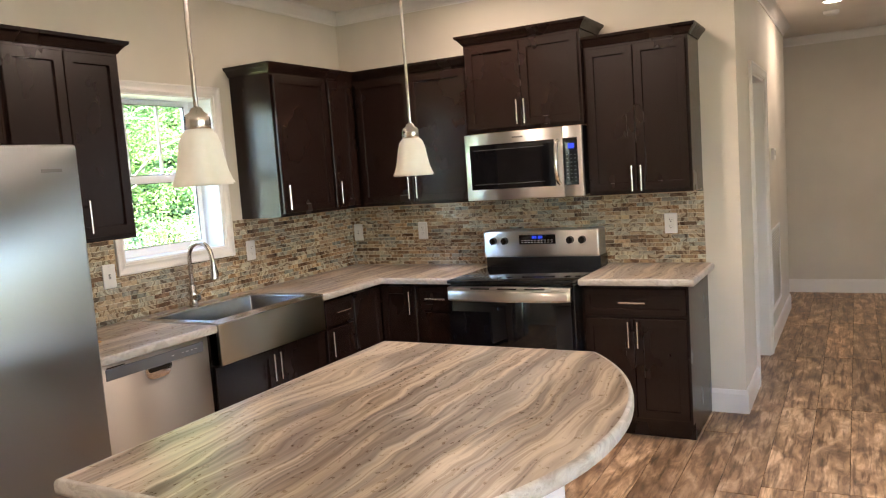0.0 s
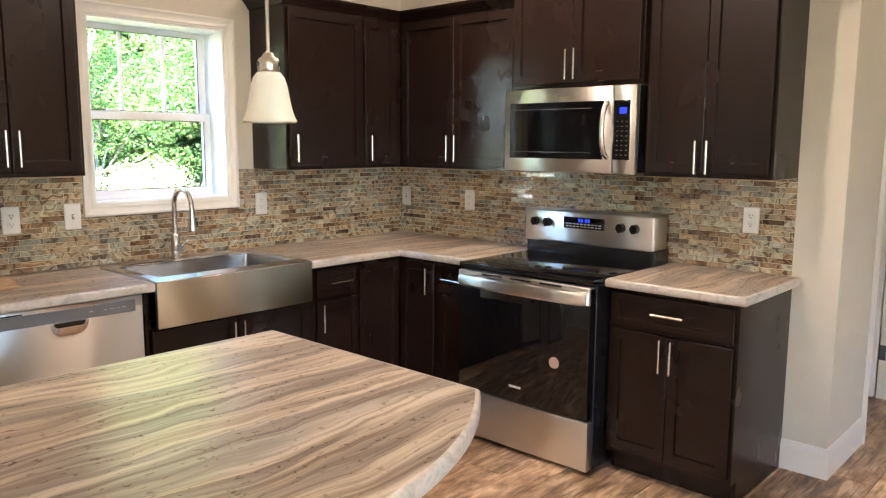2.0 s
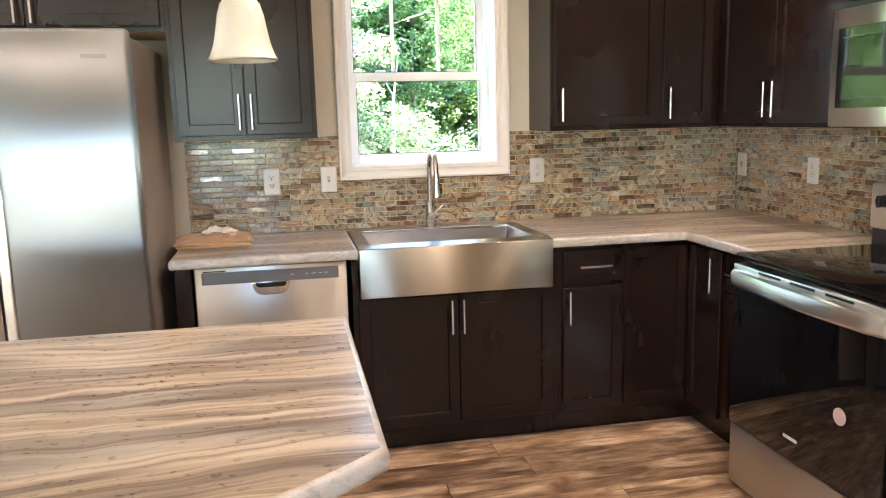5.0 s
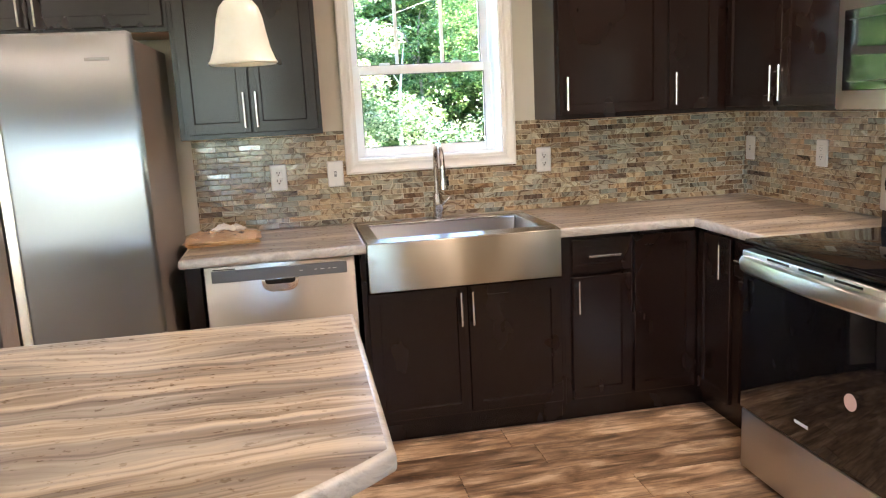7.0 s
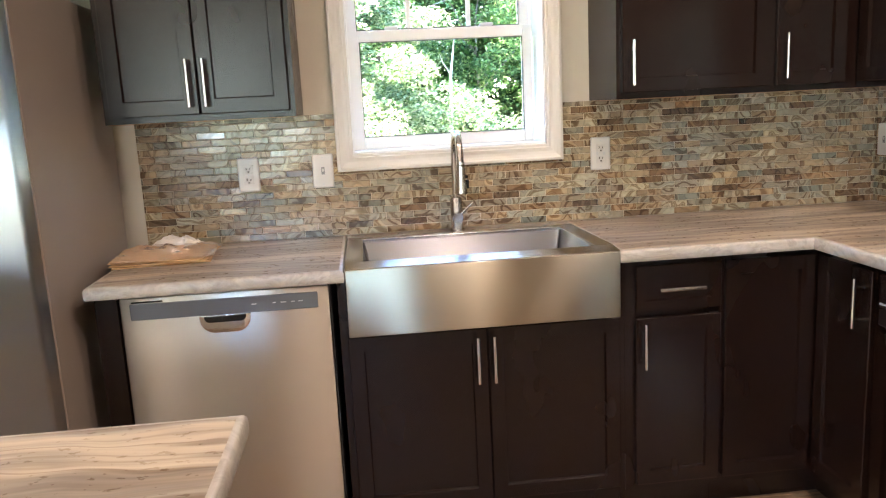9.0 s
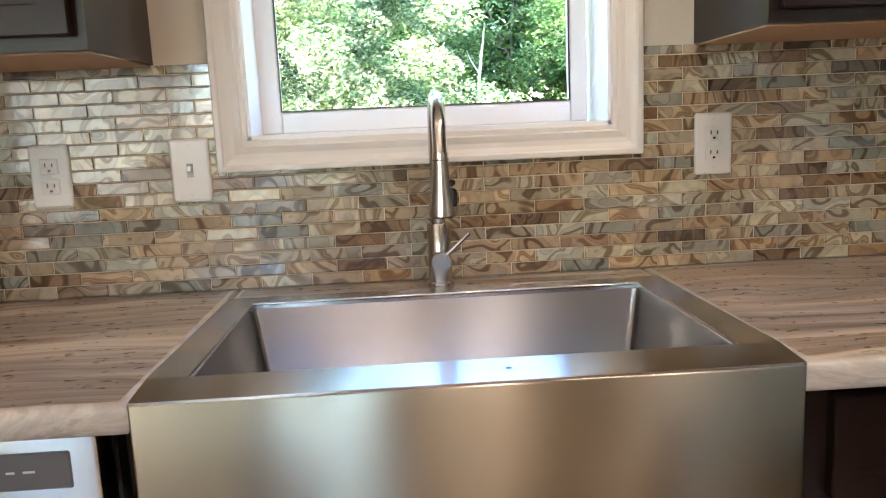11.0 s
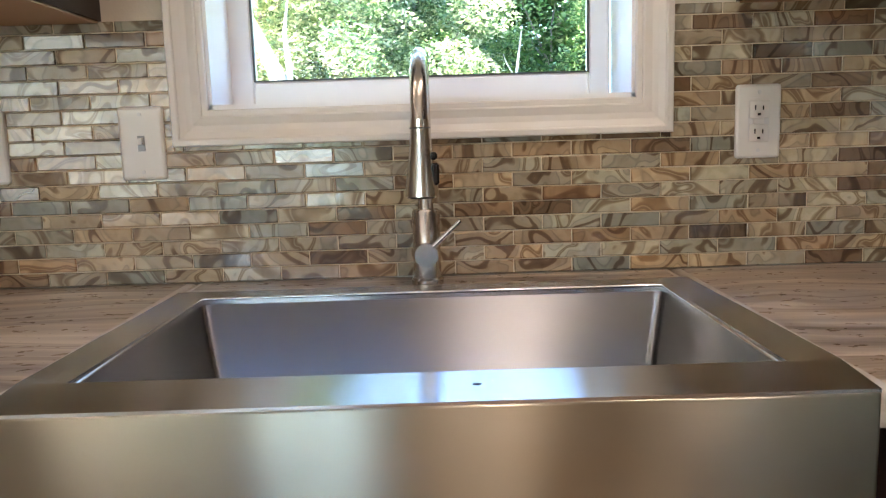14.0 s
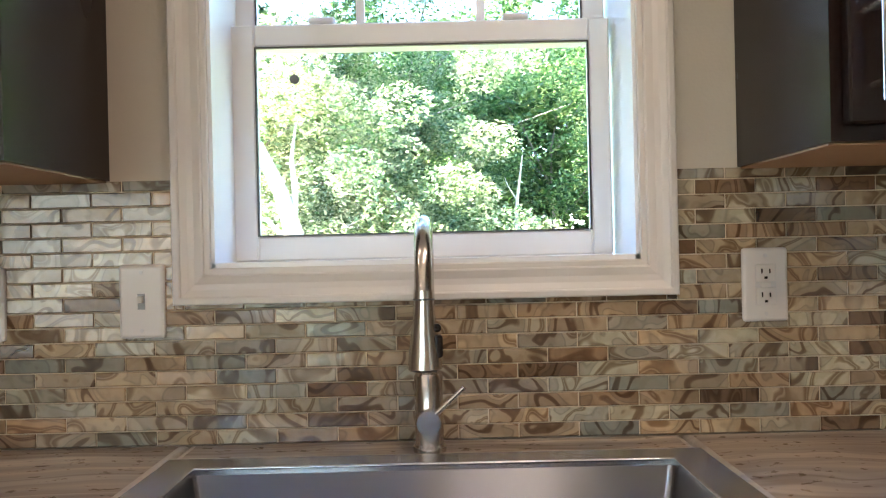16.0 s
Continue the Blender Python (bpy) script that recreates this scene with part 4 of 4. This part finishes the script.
part("body", boxes((MX0 + 0.002, MX1 - 0.002, MF + 0.03, -0.005, MZ0 + 0.006, MZ1), bevel=0.003), BLACK, mw, "black enamel case")
md = part("door", boxes((MX0, 1.815, MF, MF + 0.032, MZ0, MZ1), bevel=0.006, seg=2), STEEL, mw, smooth=True)
part("glass", boxes((1.213, 1.765, MF - 0.002, MF + 0.01, 1.42, 1.695), bevel=0.002), BLACK_GLASS, md, "black glass window")
part("seam", boxes((1.24, 1.70, MF - 0.0035, MF - 0.001, 1.45, 1.453), (1.24, 1.70, MF - 0.0035, MF - 0.001, 1.66, 1.663)), DARK_GREY, md)
pn = part("panel", boxes((1.817, MX1, MF, MF + 0.032, MZ0, MZ1), bevel=0.006, seg=2), STEEL, mw, smooth=True)
part("keypad", boxes((1.818, 1.906, MF - 0.002, MF + 0.01, 1.42, 1.695), bevel=0.002), BLACK_GLASS, pn)
part("display", boxes((1.85, 1.888, MF - 0.004, MF - 0.001, 1.632, 1.662)), BLUE_LED, pn, "lit blue display")
for k in range(24):
    u, w = 1.836 + 0.024 * (k % 3), 1.44 + 0.022 * (k // 3)
    part("key", boxes((u, u + 0.01, MF - 0.0035, MF - 0.001, w, w + 0.005)), DARK_GREY, pn)
bm = tube([(1.79, MF - 0.002, 1.43), (1.788, MF - 0.03, 1.45), (1.786, MF - 0.045, 1.50), (1.785, MF - 0.05, 1.56), (1.786, MF - 0.045, 1.62), (1.788, MF - 0.03, 1.665), (1.79, MF - 0.002, 1.685)], 0.013, 12)
part("handle", bm, CHROME, md, "curved steel handle", True)
part("badge", boxes((1.50, 1.57, MF - 0.0015, MF + 0.001, 1.722, 1.731)), MARK_DARK, md)

# ---- pendants and ceiling fixtures ----


def pendant():
    ob = thing("pendant_lamp", "brushed nickel pendant lamp with a frosted white bell shade", "lamp", (1.985, -2.41, 1.548), group="pendants over the island")
    c = (1.985, -2.41, 1.548)
    outer = [(0.071, 0.0), (0.066, 0.008), (0.058, 0.03), (0.052, 0.06), (0.047, 0.09), (0.040, 0.112), (0.030, 0.124), (0.022, 0.127)]
    part("shade", lathe(outer + [(r - 0.004, z - 0.003) for r, z in outer[::-1]], 36, c), MILK, ob, "frosted white glass bell shade", True)
    part("cap", lathe([(0.026, 0.122), (0.029, 0.126), (0.029, 0.15), (0.026, 0.158), (0.016, 0.164), (0.013, 0.172), (0.006, 0.176)], 28, c), NICKEL, ob, smooth=True)
    bm = bmesh.new()
    rod(bm, (c[0], c[1], c[2] + 0.174), (c[0], c[1], TOP - 0.02), 0.0055)
    part("rod", bm, NICKEL, ob, smooth=True)
    part("canopy", lathe([(0.006, TOP - c[2] - 0.03), (0.05, TOP - c[2] - 0.022), (0.06, TOP - c[2] - 0.001)], 28, c), NICKEL, ob, smooth=True)
    return ob


lamp_a = pendant()
copy_thing(lamp_a, Matrix.Translation((2.01, -3.40, 1.562)))


def can_light():
    c = (CANS[0][0], CANS[0][1], TOP)
    ob = thing("recessed_light", "white recessed ceiling light, lit", "ceiling light", c, group="recessed ceiling lights")
    part("trim_ring", lathe([(0.062, -0.002), (0.066, -0.008), (0.085, -0.006), (0.09, 0.0)], 32, c), TRIM, ob, smooth=True)
    part("diffuser", lathe([(0.0, -0.003), (0.063, -0.003)], 32, c), LAMP_GLOW, ob)
    return ob


can_a = can_light()
for cx, cy, watts in CANS[1:]:
    copy_thing(can_a, Matrix.Translation((cx, cy, TOP if cy < 0 else HALL_TOP)))
sm = thing("smoke_detector", "round white smoke detector on the hallway ceiling", "smoke detector", (3.15, 2.75, HALL_TOP))
part("body", lathe([(0.0, -0.035), (0.045, -0.034), (0.06, -0.022), (0.065, 0.0)], 28, (3.15, 2.75, HALL_TOP)), PLATE, sm, smooth=True)

# ---- plates on the walls ----


def plate(wall, u, z, kind):
    name, lab = {"outlet": ("wall_outlet", "white duplex outlet plate on the mosaic tile"), "switch": ("light_switch", "white toggle switch plate on the mosaic tile"), "decor": ("wall_outlet", "white rectangular outlet plate with two sockets")}[kind]
    ob = thing(name, lab, "outlet" if name == "wall_outlet" else "switch", (u, 0, z), wall)
    part("plate", boxes((u - 0.038, u + 0.038, -0.0165, -0.006, z - 0.061, z + 0.061), bevel=0.0055, seg=2), PLATE, ob)
    f = -0.0165
    if kind == "switch":
        part("frame", boxes((u - 0.006, u + 0.006, f - 0.0008, f + 0.001, z - 0.013, z + 0.013)), MARK_DARK, ob)
        part("toggle", boxes((u - 0.004, u + 0.004, f - 0.009, f, z - 0.002, z + 0.009), bevel=0.001), PLATE, ob)
    else:
        if kind == "decor":
            part("frame", boxes((u - 0.0172, u + 0.0172, f - 0.0006, f + 0.001, z - 0.034, z + 0.034)), MARK_WHITE, ob)
            part("button", boxes((u - 0.010, u + 0.008, f - 0.0022, f, z - 0.0045, z + 0.0045), bevel=0.0006), PLATE, ob)
        for s in (-0.0195, 0.0195):
            sk = part("socket", boxes((u - 0.0165, u + 0.0165, f - 0.0016, f + 0.001, z + s - 0.0145, z + s + 0.0145), bevel=0.0008), PLATE, ob)
            part("slots", boxes((u - 0.0075, u - 0.0055, f - 0.0022, f, z + s - 0.001, z + s + 0.007), (u + 0.0055, u + 0.0075, f - 0.0022, f, z + s - 0.001, z + s + 0.006), (u - 0.0025, u + 0.0025, f - 0.0022, f, z + s - 0.010, z + s - 0.006)), BLACK, sk)
    for s in (-0.048, 0.048) if kind != "outlet" else (0.0,):
        bm = bmesh.new()
        rod(bm, (u, f, z + s), (u, f - 0.001, z + s), 0.0032, n=10)
        part("screw", bm, MARK_WHITE, ob)
    return ob


PZ = 1.146
plate(WEST, -2.408, PZ, "outlet")
plate(WEST, -2.144, PZ, "switch")
plate(WEST, -1.113, PZ + 0.005, "decor")
plate(NORTH, 0.062, PZ, "switch")
plate(NORTH, 0.615, PZ, "outlet")
plate(NORTH, 2.337, PZ, "outlet")

# ---- papers on the counter ----
env = thing("envelope_stack", "manila envelopes in a crinkled plastic bag on the counter", "envelopes", (0.27, -2.66, CT))
for k, (a, dx) in enumerate(((6, 0.0), (2, 0.006), (-4, 0.0))):
    bm = boxes((-0.15, 0.15, -0.115, 0.115, 0.0, 0.004), bevel=0.0015)
    bm.transform(pose(0.27 + dx, -2.66, CT + 0.001 + 0.006 * k, 0, 0, 90 + a))
    part("envelope", bm, MANILA, env)
bm = bmesh.new()
bmesh.ops.create_grid(bm, x_segments=26, y_segments=20, size=0.5)
for v in bm.verts:
    p = v.co.copy()
    edge = max(abs(p.x), abs(p.y)) * 2
    v.co = Vector((p.x * 0.32, p.y * 0.25, 0.004 + (1 - edge ** 4) * (0.020 + 0.022 * noise.noise(Vector((p.x * 9, p.y * 9, 3))) + 0.01 * noise.noise(Vector((p.x * 23, p.y * 23, 8))))))
bm.transform(pose(0.27, -2.66, CT + 0.017, 0, 0, 96))
part("plastic_bag", bm, PLASTIC_BAG, env, "clear crinkled plastic")
bm = bmesh.new()
bmesh.ops.create_grid(bm, x_segments=16, y_segments=12, size=0.5)
for v in bm.verts:
    p = v.co.copy()
    edge = max(abs(p.x), abs(p.y)) * 2
    v.co = Vector((p.x * 0.15 + 0.012 * noise.noise(p * 5), p.y * 0.085 + 0.012 * noise.noise(p * 6 + Vector((4, 0, 0))), (1 - edge ** 3) * (0.022 + 0.03 * noise.noise(Vector((p.x * 7, p.y * 7, 1))))))
bm.transform(pose(0.19, -2.64, CT + 0.036, 0, 0, 70))
part("crumpled_paper", bm, TRIM, env, "pale crumpled paper")

# ---- hallway wall fittings ----
th = thing("thermostat", "white thermostat on the hallway wall", "thermostat", (HALL_X, 1.93, 1.50))
part("body", boxes((HALL_X, HALL_X + 0.025, 1.87, 1.99, 1.455, 1.55), bevel=0.006, seg=2), PLATE, th)
part("screen", boxes((HALL_X + 0.0255, HALL_X + 0.027, 1.895, 1.965, 1.49, 1.53)), GREY_PANEL, th)
vent = thing("return_air_grille", "white slatted return-air grille low on the hallway wall", "vent", (HALL_X, 2.0, 0.30))
VY0, VY1, VZ0, VZ1 = 1.62, 2.35, 0.28, 0.92
part("frame", boxes((HALL_X, HALL_X + 0.012, VY0, VY0 + 0.03, VZ0, VZ1), (HALL_X, HALL_X + 0.012, VY1 - 0.03, VY1, VZ0, VZ1), (HALL_X, HALL_X + 0.012, VY0 + 0.03, VY1 - 0.03, VZ0, VZ0 + 0.03), (HALL_X, HALL_X + 0.012, VY0 + 0.03, VY1 - 0.03, VZ1 - 0.03, VZ1), bevel=0.002), PLATE, vent)
part("backing", boxes((HALL_X + 0.0005, HALL_X + 0.002, VY0 + 0.03, VY1 - 0.03, VZ0 + 0.03, VZ1 - 0.03)), WALL, vent)
for k in range(28):
    bm = boxes((-0.001, 0.001, VY0 + 0.03, VY1 - 0.03, -0.009, 0.009))
    bm.transform(Matrix.Translation((HALL_X + 0.007, 0, VZ0 + 0.04 + 0.0205 * k)) @ pose(0, 0, 0, 0, 30, 0))
    part("slat", bm, PLATE, vent)

# ---- outdoors ----
bm = bmesh.new()
bmesh.ops.create_grid(bm, x_segments=60, y_segments=60, size=1)
for v in bm.verts:
    x, y = v.co.x, v.co.y
    X = -4000 * abs(x) ** 3 if x < 0 else 4000 * x ** 3
    Y = 4000 * abs(y) ** 3 * (1 if y > 0 else -1)
    v.co = Vector((X, Y, -0.35 + (0.25 * noise.noise(Vector((X * 0.3, Y * 0.3, 0))) if X < -2 else 0)))
solid("ground", bm, SOIL, "rough green and brown forest ground", "ground", "structure")


def leaves(rng, centres, spread, count, size):
    """Many small folded leaves in uneven clumps, as vertex and face arrays."""
    c = np.array(centres)[rng.integers(0, len(centres), count)]
    d = rng.normal(size=(count, 3))
    d /= np.linalg.norm(d, axis=1)[:, None]
    p = c + d * (spread * rng.uniform(0.35, 1.0, count) ** 0.5)[:, None] * np.array([1, 1, 0.7])
    a = rng.normal(size=(count, 3))
    a[:, 2] *= 0.5
    a /= np.linalg.norm(a, axis=1)[:, None]
    b = np.cross(a, rng.normal(size=(count, 3)))
    b /= np.linalg.norm(b, axis=1)[:, None]
    s = (size * rng.uniform(0.6, 1.4, count))[:, None]
    verts = np.stack([p - a * s, p - b * s * 0.45, p + a * s, p + b * s * 0.45], 1).reshape(-1, 3)
    faces = np.arange(count * 4).reshape(-1, 4)
    return verts, faces


def leaf_mesh(name, verts, faces, mat=LEAF):
    me = bpy.data.meshes.new(name)
    me.from_pydata(verts.tolist(), [], faces.tolist())
    me.materials.append(mat)
    return me


def tree(seed, x, y, height, spread, count, label, lean=0.0, size=0.027, low=2, mat=LEAF):
    rng = np.random.default_rng(seed)
    ob = thing("tree", label, "tree", (x, y, -0.45), group="trees outside the window")
    top = Vector((x + 0.3 * lean, y + lean, height))
    trunk = [Vector((x, y, -0.45)).lerp(top, k / 6) + Vector((rng.normal() * 0.06, rng.normal() * 0.06, 0)) for k in range(7)]
    r0 = 0.035 * height / 2.2
    part("trunk", tube(trunk, [r0 * (1 - 0.13 * k) for k in range(7)], 9), BARK, ob, smooth=True)
    tips = [trunk[-1], trunk[-2]]
    for k in range(9):
        s = trunk[low + k % (7 - low)]
        ang = rng.uniform(0, 2 * math.pi)
        e = s + Vector((math.cos(ang), math.sin(ang), rng.uniform(0.15, 0.7))) * spread * rng.uniform(0.5, 1.0)
        m = s.lerp(e, 0.5) + Vector((0, 0, 0.12 * spread))
        part("limb", tube([s, m, e], [r0 * 0.4, r0 * 0.28, r0 * 0.1], 6), BARK, ob, smooth=True)
        tips += [e, m]
    centres = [t + Vector(rng.normal(size=3) * spread * 0.28) for t in tips for _ in range(5)]
    v, f = leaves(rng, [tuple(c) for c in centres], spread * 0.19, int(count * 1.5), size)
    cr = new("crown", leaf_mesh("crown", v - np.array((x, y, -0.45)), f, mat))
    cr.parent = ob
    return ob


tree(11, -6.6, -3.0, 3.2, 1.6, 22000, "leafy tree with sunlight painted into its pale leaves", -0.9, mat=SUNLIT_LEAF)
tree(12, -7.4, -2.2, 2.7, 1.7, 34000, "dense low tree with sunlight painted into its pale leaves", mat=SUNLIT_LEAF)
tree(13, -9.5, -2.2, 3.0, 2.4, 26000, "tall dense green broadleaf tree in sunlight")
tree(14, -8.6, 1.6, 3.3, 2.2, 26000, "dense green broadleaf tree at the wood's edge")
tree(15, -8.5, -5.2, 3.2, 2.2, 22000, "dense green broadleaf tree at the wood's edge")
tree(20, -8.2, 4.4, 5.2, 2.2, 22000, "dense green broadleaf tree at the wood's edge")
tree(16, -12.5, 0.4, 3.6, 2.9, 22000, "tall green tree further back in the wood", size=0.07)
tree(17, -12.5, -4.0, 3.6, 2.7, 22000, "tall green tree further back in the wood", size=0.07)
tree(18, -11.0, 6.8, 4.2, 2.7, 22000, "tall green tree further back in the wood", size=0.07)
tree(19, -10.0, -8.5, 4.2, 2.7, 14000, "tall green tree further back in the wood", size=0.07)
# Tall trees added so that their high crowns shade the foliage in view.
tree(21, -9.6, -4.7, 7.6, 2.4, 30000, "tall broadleaf tree, its high crown added to shade the wood", size=0.05, low=4)
tree(23, -6.5, -3.75, 6.9, 1.5, 16000, "slender tree, its unseen high crown added for shade", 0.3, size=0.05, low=5)
bare = thing("bare_tree", "pale sunlit forked dead trunk at the wood's edge", "tree", (-5.4, -2.85, -0.45))
part("trunk", tube([(-5.4, -2.82, -0.45), (-5.42, -2.86, 0.6), (-5.4, -2.93, 1.35), (-5.4, -3.05, 1.75), (-5.38, -3.3, 2.3), (-5.35, -3.5, 2.9)], [0.12, 0.10, 0.085, 0.065, 0.045, 0.02], 10), PALE_BARK, bare, smooth=True)
part("limb", tube([(-5.41, -2.95, 1.4), (-5.44, -2.93, 1.75), (-5.42, -2.95, 2.05), (-5.4, -2.9, 2.35)], [0.04, 0.03, 0.018, 0.006], 8), PALE_BARK, bare, smooth=True)
part("limb", tube([(-5.4, -2.9, 1.2), (-5.3, -3.15, 1.5), (-5.25, -3.35, 1.55)], [0.03, 0.02, 0.008], 8), PALE_BARK, bare, smooth=True)
stem = thing("dead_stem", "thin pale dead stem standing among the shrubs", "tree", (-7.3, -0.85, -0.45))
part("trunk", tube([(-7.3, -0.85, -0.45), (-7.3, -0.83, 0.9), (-7.32, -0.80, 1.7), (-7.3, -0.72, 2.3)], [0.035, 0.03, 0.02, 0.006], 8), PALE_BARK, stem, smooth=True)
part("limb", tube([(-7.31, -0.80, 1.75), (-7.25, -0.90, 1.9), (-7.2, -0.94, 2.0)], [0.012, 0.008, 0.003], 6), PALE_BARK, stem, smooth=True)
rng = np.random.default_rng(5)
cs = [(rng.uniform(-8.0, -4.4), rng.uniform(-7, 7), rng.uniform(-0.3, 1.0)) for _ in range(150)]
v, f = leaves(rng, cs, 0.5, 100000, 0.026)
tagged(new("undergrowth", leaf_mesh("undergrowth", v, f, SUNLIT_LEAF)), "tangled green undergrowth, sunlight painted pale, at the edge of the wood", "shrubs", "", "stuff")
cs = [(rng.uniform(-22, -15), rng.uniform(-18, 18), rng.uniform(0, 5.6)) for _ in range(420)] + [(rng.uniform(-20, -13), rng.uniform(5, 18), rng.uniform(4, 11)) for _ in range(200)]
v, f = leaves(rng, cs, 1.4, 150000, 0.16)
tagged(new("far_woods", leaf_mesh("far_woods", v, f)), "dense green woods further away", "woods", "", "stuff")

# Unseen hedge to the east, added to darken the horizon in reflections.
cs = [(rng.uniform(20, 23), rng.uniform(-16, 8), rng.uniform(-0.3, 1.7)) for _ in range(120)]
v, f = leaves(rng, cs, 0.7, 16000, 0.16)
tagged(new("hedge", leaf_mesh("hedge", v, f)), "low green hedge, unseen, added as a dark band for reflections", "hedge", "", "stuff")

# ---- floor planks and mosaic tiles ----
floor = thing("floor", "worn brown wood-look plank floor", "floor", (0, 0, 0), kind="structure")
part("subfloor", boxes((-0.21, EAST_X + 0.14, SOUTH_Y - 0.12, FAR_Y + 0.12, -0.12, -0.003)), BLACK, floor)
PW, PL = 0.182, 1.22


def plank_bm(x0, x1, y0, y1):
    bm = bmesh.new()
    lo = [bm.verts.new((x, y, -0.004)) for x, y in ((x0, y0), (x1, y0), (x1, y1), (x0, y1))]
    e = 0.0028
    hi = [bm.verts.new((x, y, 0.0)) for x, y in ((x0 + e, y0 + e), (x1 - e, y0 + e), (x1 - e, y1 - e), (x0 + e, y1 - e))]
    bm.faces.new(hi)
    for i in range(4):
        bm.faces.new((lo[i], lo[(i + 1) % 4], hi[(i + 1) % 4], hi[i]))
    return bm


plank_me = mesh_of("plank", plank_bm(0, PW, 0, PL), PLANK)
rest_v, rest_f = [], []
rr = random.Random(4)
for i in range(int(EAST_X / PW) + 1):
    x0 = i * PW
    y = SOUTH_Y - rr.uniform(0.05, 1.15)
    while y < FAR_Y:
        y1 = y + PL
        if 0.4 < x0 < 4.4 and y > -5.2 and y1 < FAR_Y + 0.1 and not (x0 > 2.9 and y < -4.5):
            ob = new("plank", plank_me)
            ob.location = (x0, y, 0)
            ob.parent = floor
        else:
            a, b, c, d, e = x0, min(x0 + PW, EAST_X), max(y, SOUTH_Y), min(y1, FAR_Y), 0.0028
            k = len(rest_v)
            if b - a > 0.01 and d - c > 0.01:
                rest_v += [(a, c, -0.004), (b, c, -0.004), (b, d, -0.004), (a, d, -0.004), (a + e, c + e, 0), (b - e, c + e, 0), (b - e, d - e, 0), (a + e, d - e, 0)]
                rest_f += [(k + 4, k + 5, k + 6, k + 7)] + [(k + j, k + (j + 1) % 4, k + 4 + (j + 1) % 4, k + 4 + j) for j in range(4)]
        y = y1
me = bpy.data.meshes.new("planks")
me.from_pydata(rest_v, [], rest_f)
me.materials.append(PLANK_REST)
ob = new("planks", me)
ob.parent = floor
tagged(ob, kind="stuff")

TW, THH, GAP = 0.1003, 0.0249, 0.0021


def tile_block(bm, u0, u1, z0, z1):
    """One glass tile: front at -0.008, bevelled edge."""
    e = 0.0013
    lo = [bm.verts.new((u, -0.0035, z)) for u, z in ((u0, z0), (u1, z0), (u1, z1), (u0, z1))]
    mi = [bm.verts.new((u, -0.0068, z)) for u, z in ((u0, z0), (u1, z0), (u1, z1), (u0, z1))]
    hi = [bm.verts.new((u, -0.0082, z)) for u, z in ((u0 + e, z0 + e), (u1 - e, z0 + e), (u1 - e, z1 - e), (u0 + e, z1 - e))]
    bm.faces.new(hi)
    for a, b in ((lo, mi), (mi, hi)):
        for i in range(4):
            bm.faces.new((a[i], a[(i + 1) % 4], b[(i + 1) % 4], b[i]))


bm = bmesh.new()
tile_block(bm, 0, TW - GAP, 0, THH - GAP)
tile_me = mesh_of("tile", bm, TILE)


def backsplash(name, label, wall, u0, u1, phase, pick, hole=None):
    """Running-bond mosaic between counter and wall cabinets; the tiles in the stretch pick are pieces of their own."""
    z0, z1 = CT + 0.001, 1.346
    ob = thing(name, label, "backsplash", (0, 0, 0), wall, kind="structure")
    if hole:
        h0, h1, hz = hole
        grout = boxes((u0, h0, -0.0062, -0.0005, z0, z1), (h1, u1, -0.0062, -0.0005, z0, z1), (h0, h1, -0.0062, -0.0005, z0, hz))
    else:
        grout = boxes((u0, u1, -0.0062, -0.0005, z0, z1))
    part("grout", grout, GROUT, ob)
    rest = bmesh.new()
    row = 0
    while z0 + row * THH < z1 - 0.004:
        a = z0 + row * THH
        b = min(a + THH - GAP, z1)
        u = phase + (TW / 2 if row % 2 else 0)
        u -= math.ceil((u - u0) / TW) * TW
        while u < u1:
            c, d = max(u, u0), min(u + TW - GAP, u1)
            spans = [(c, d, a, b)]
            if hole and b > hz and d > h0 and c < h1:
                spans = [(c, min(d, h0 - 0.001), a, b), (max(c, h1 + 0.001), d, a, b)]
                if a < hz - 0.003:
                    spans.append((max(c, h0), min(d, h1), a, hz - 0.001))
            for s in spans:
                if s[1] - s[0] < 0.004 or s[3] - s[2] < 0.003:
                    continue
                full = s[1] - s[0] > TW - GAP - 0.0005 and s[3] - s[2] > THH - GAP - 0.0005
                if full and pick[0] < s[0] < pick[1]:
                    t_ob = new("tile", tile_me)
                    t_ob.location = (s[0], -0.001, s[2])
                    t_ob.rotation_euler = (max(-0.06, min(0.06, rr.gauss(0, 0.028))), 0, max(-0.011, min(0.011, rr.gauss(0, 0.006))))
                    t_ob.parent = ob
                else:
                    tile_block(rest, *s)
            u += TW
        row += 1
    tagged(part("tiles", rest, TILE_REST, ob), kind="stuff")
    return ob


backsplash("backsplash_west", "glossy swirled glass mosaic backsplash behind the sink", WEST, -2.785, -0.009, -2.326, (-2.78, -0.55), (-2.091, -1.257, 1.143))
backsplash("backsplash_north", "glossy swirled glass mosaic backsplash behind the range", NORTH, 0.0005, 2.53, 0.03, (0.62, 2.5))
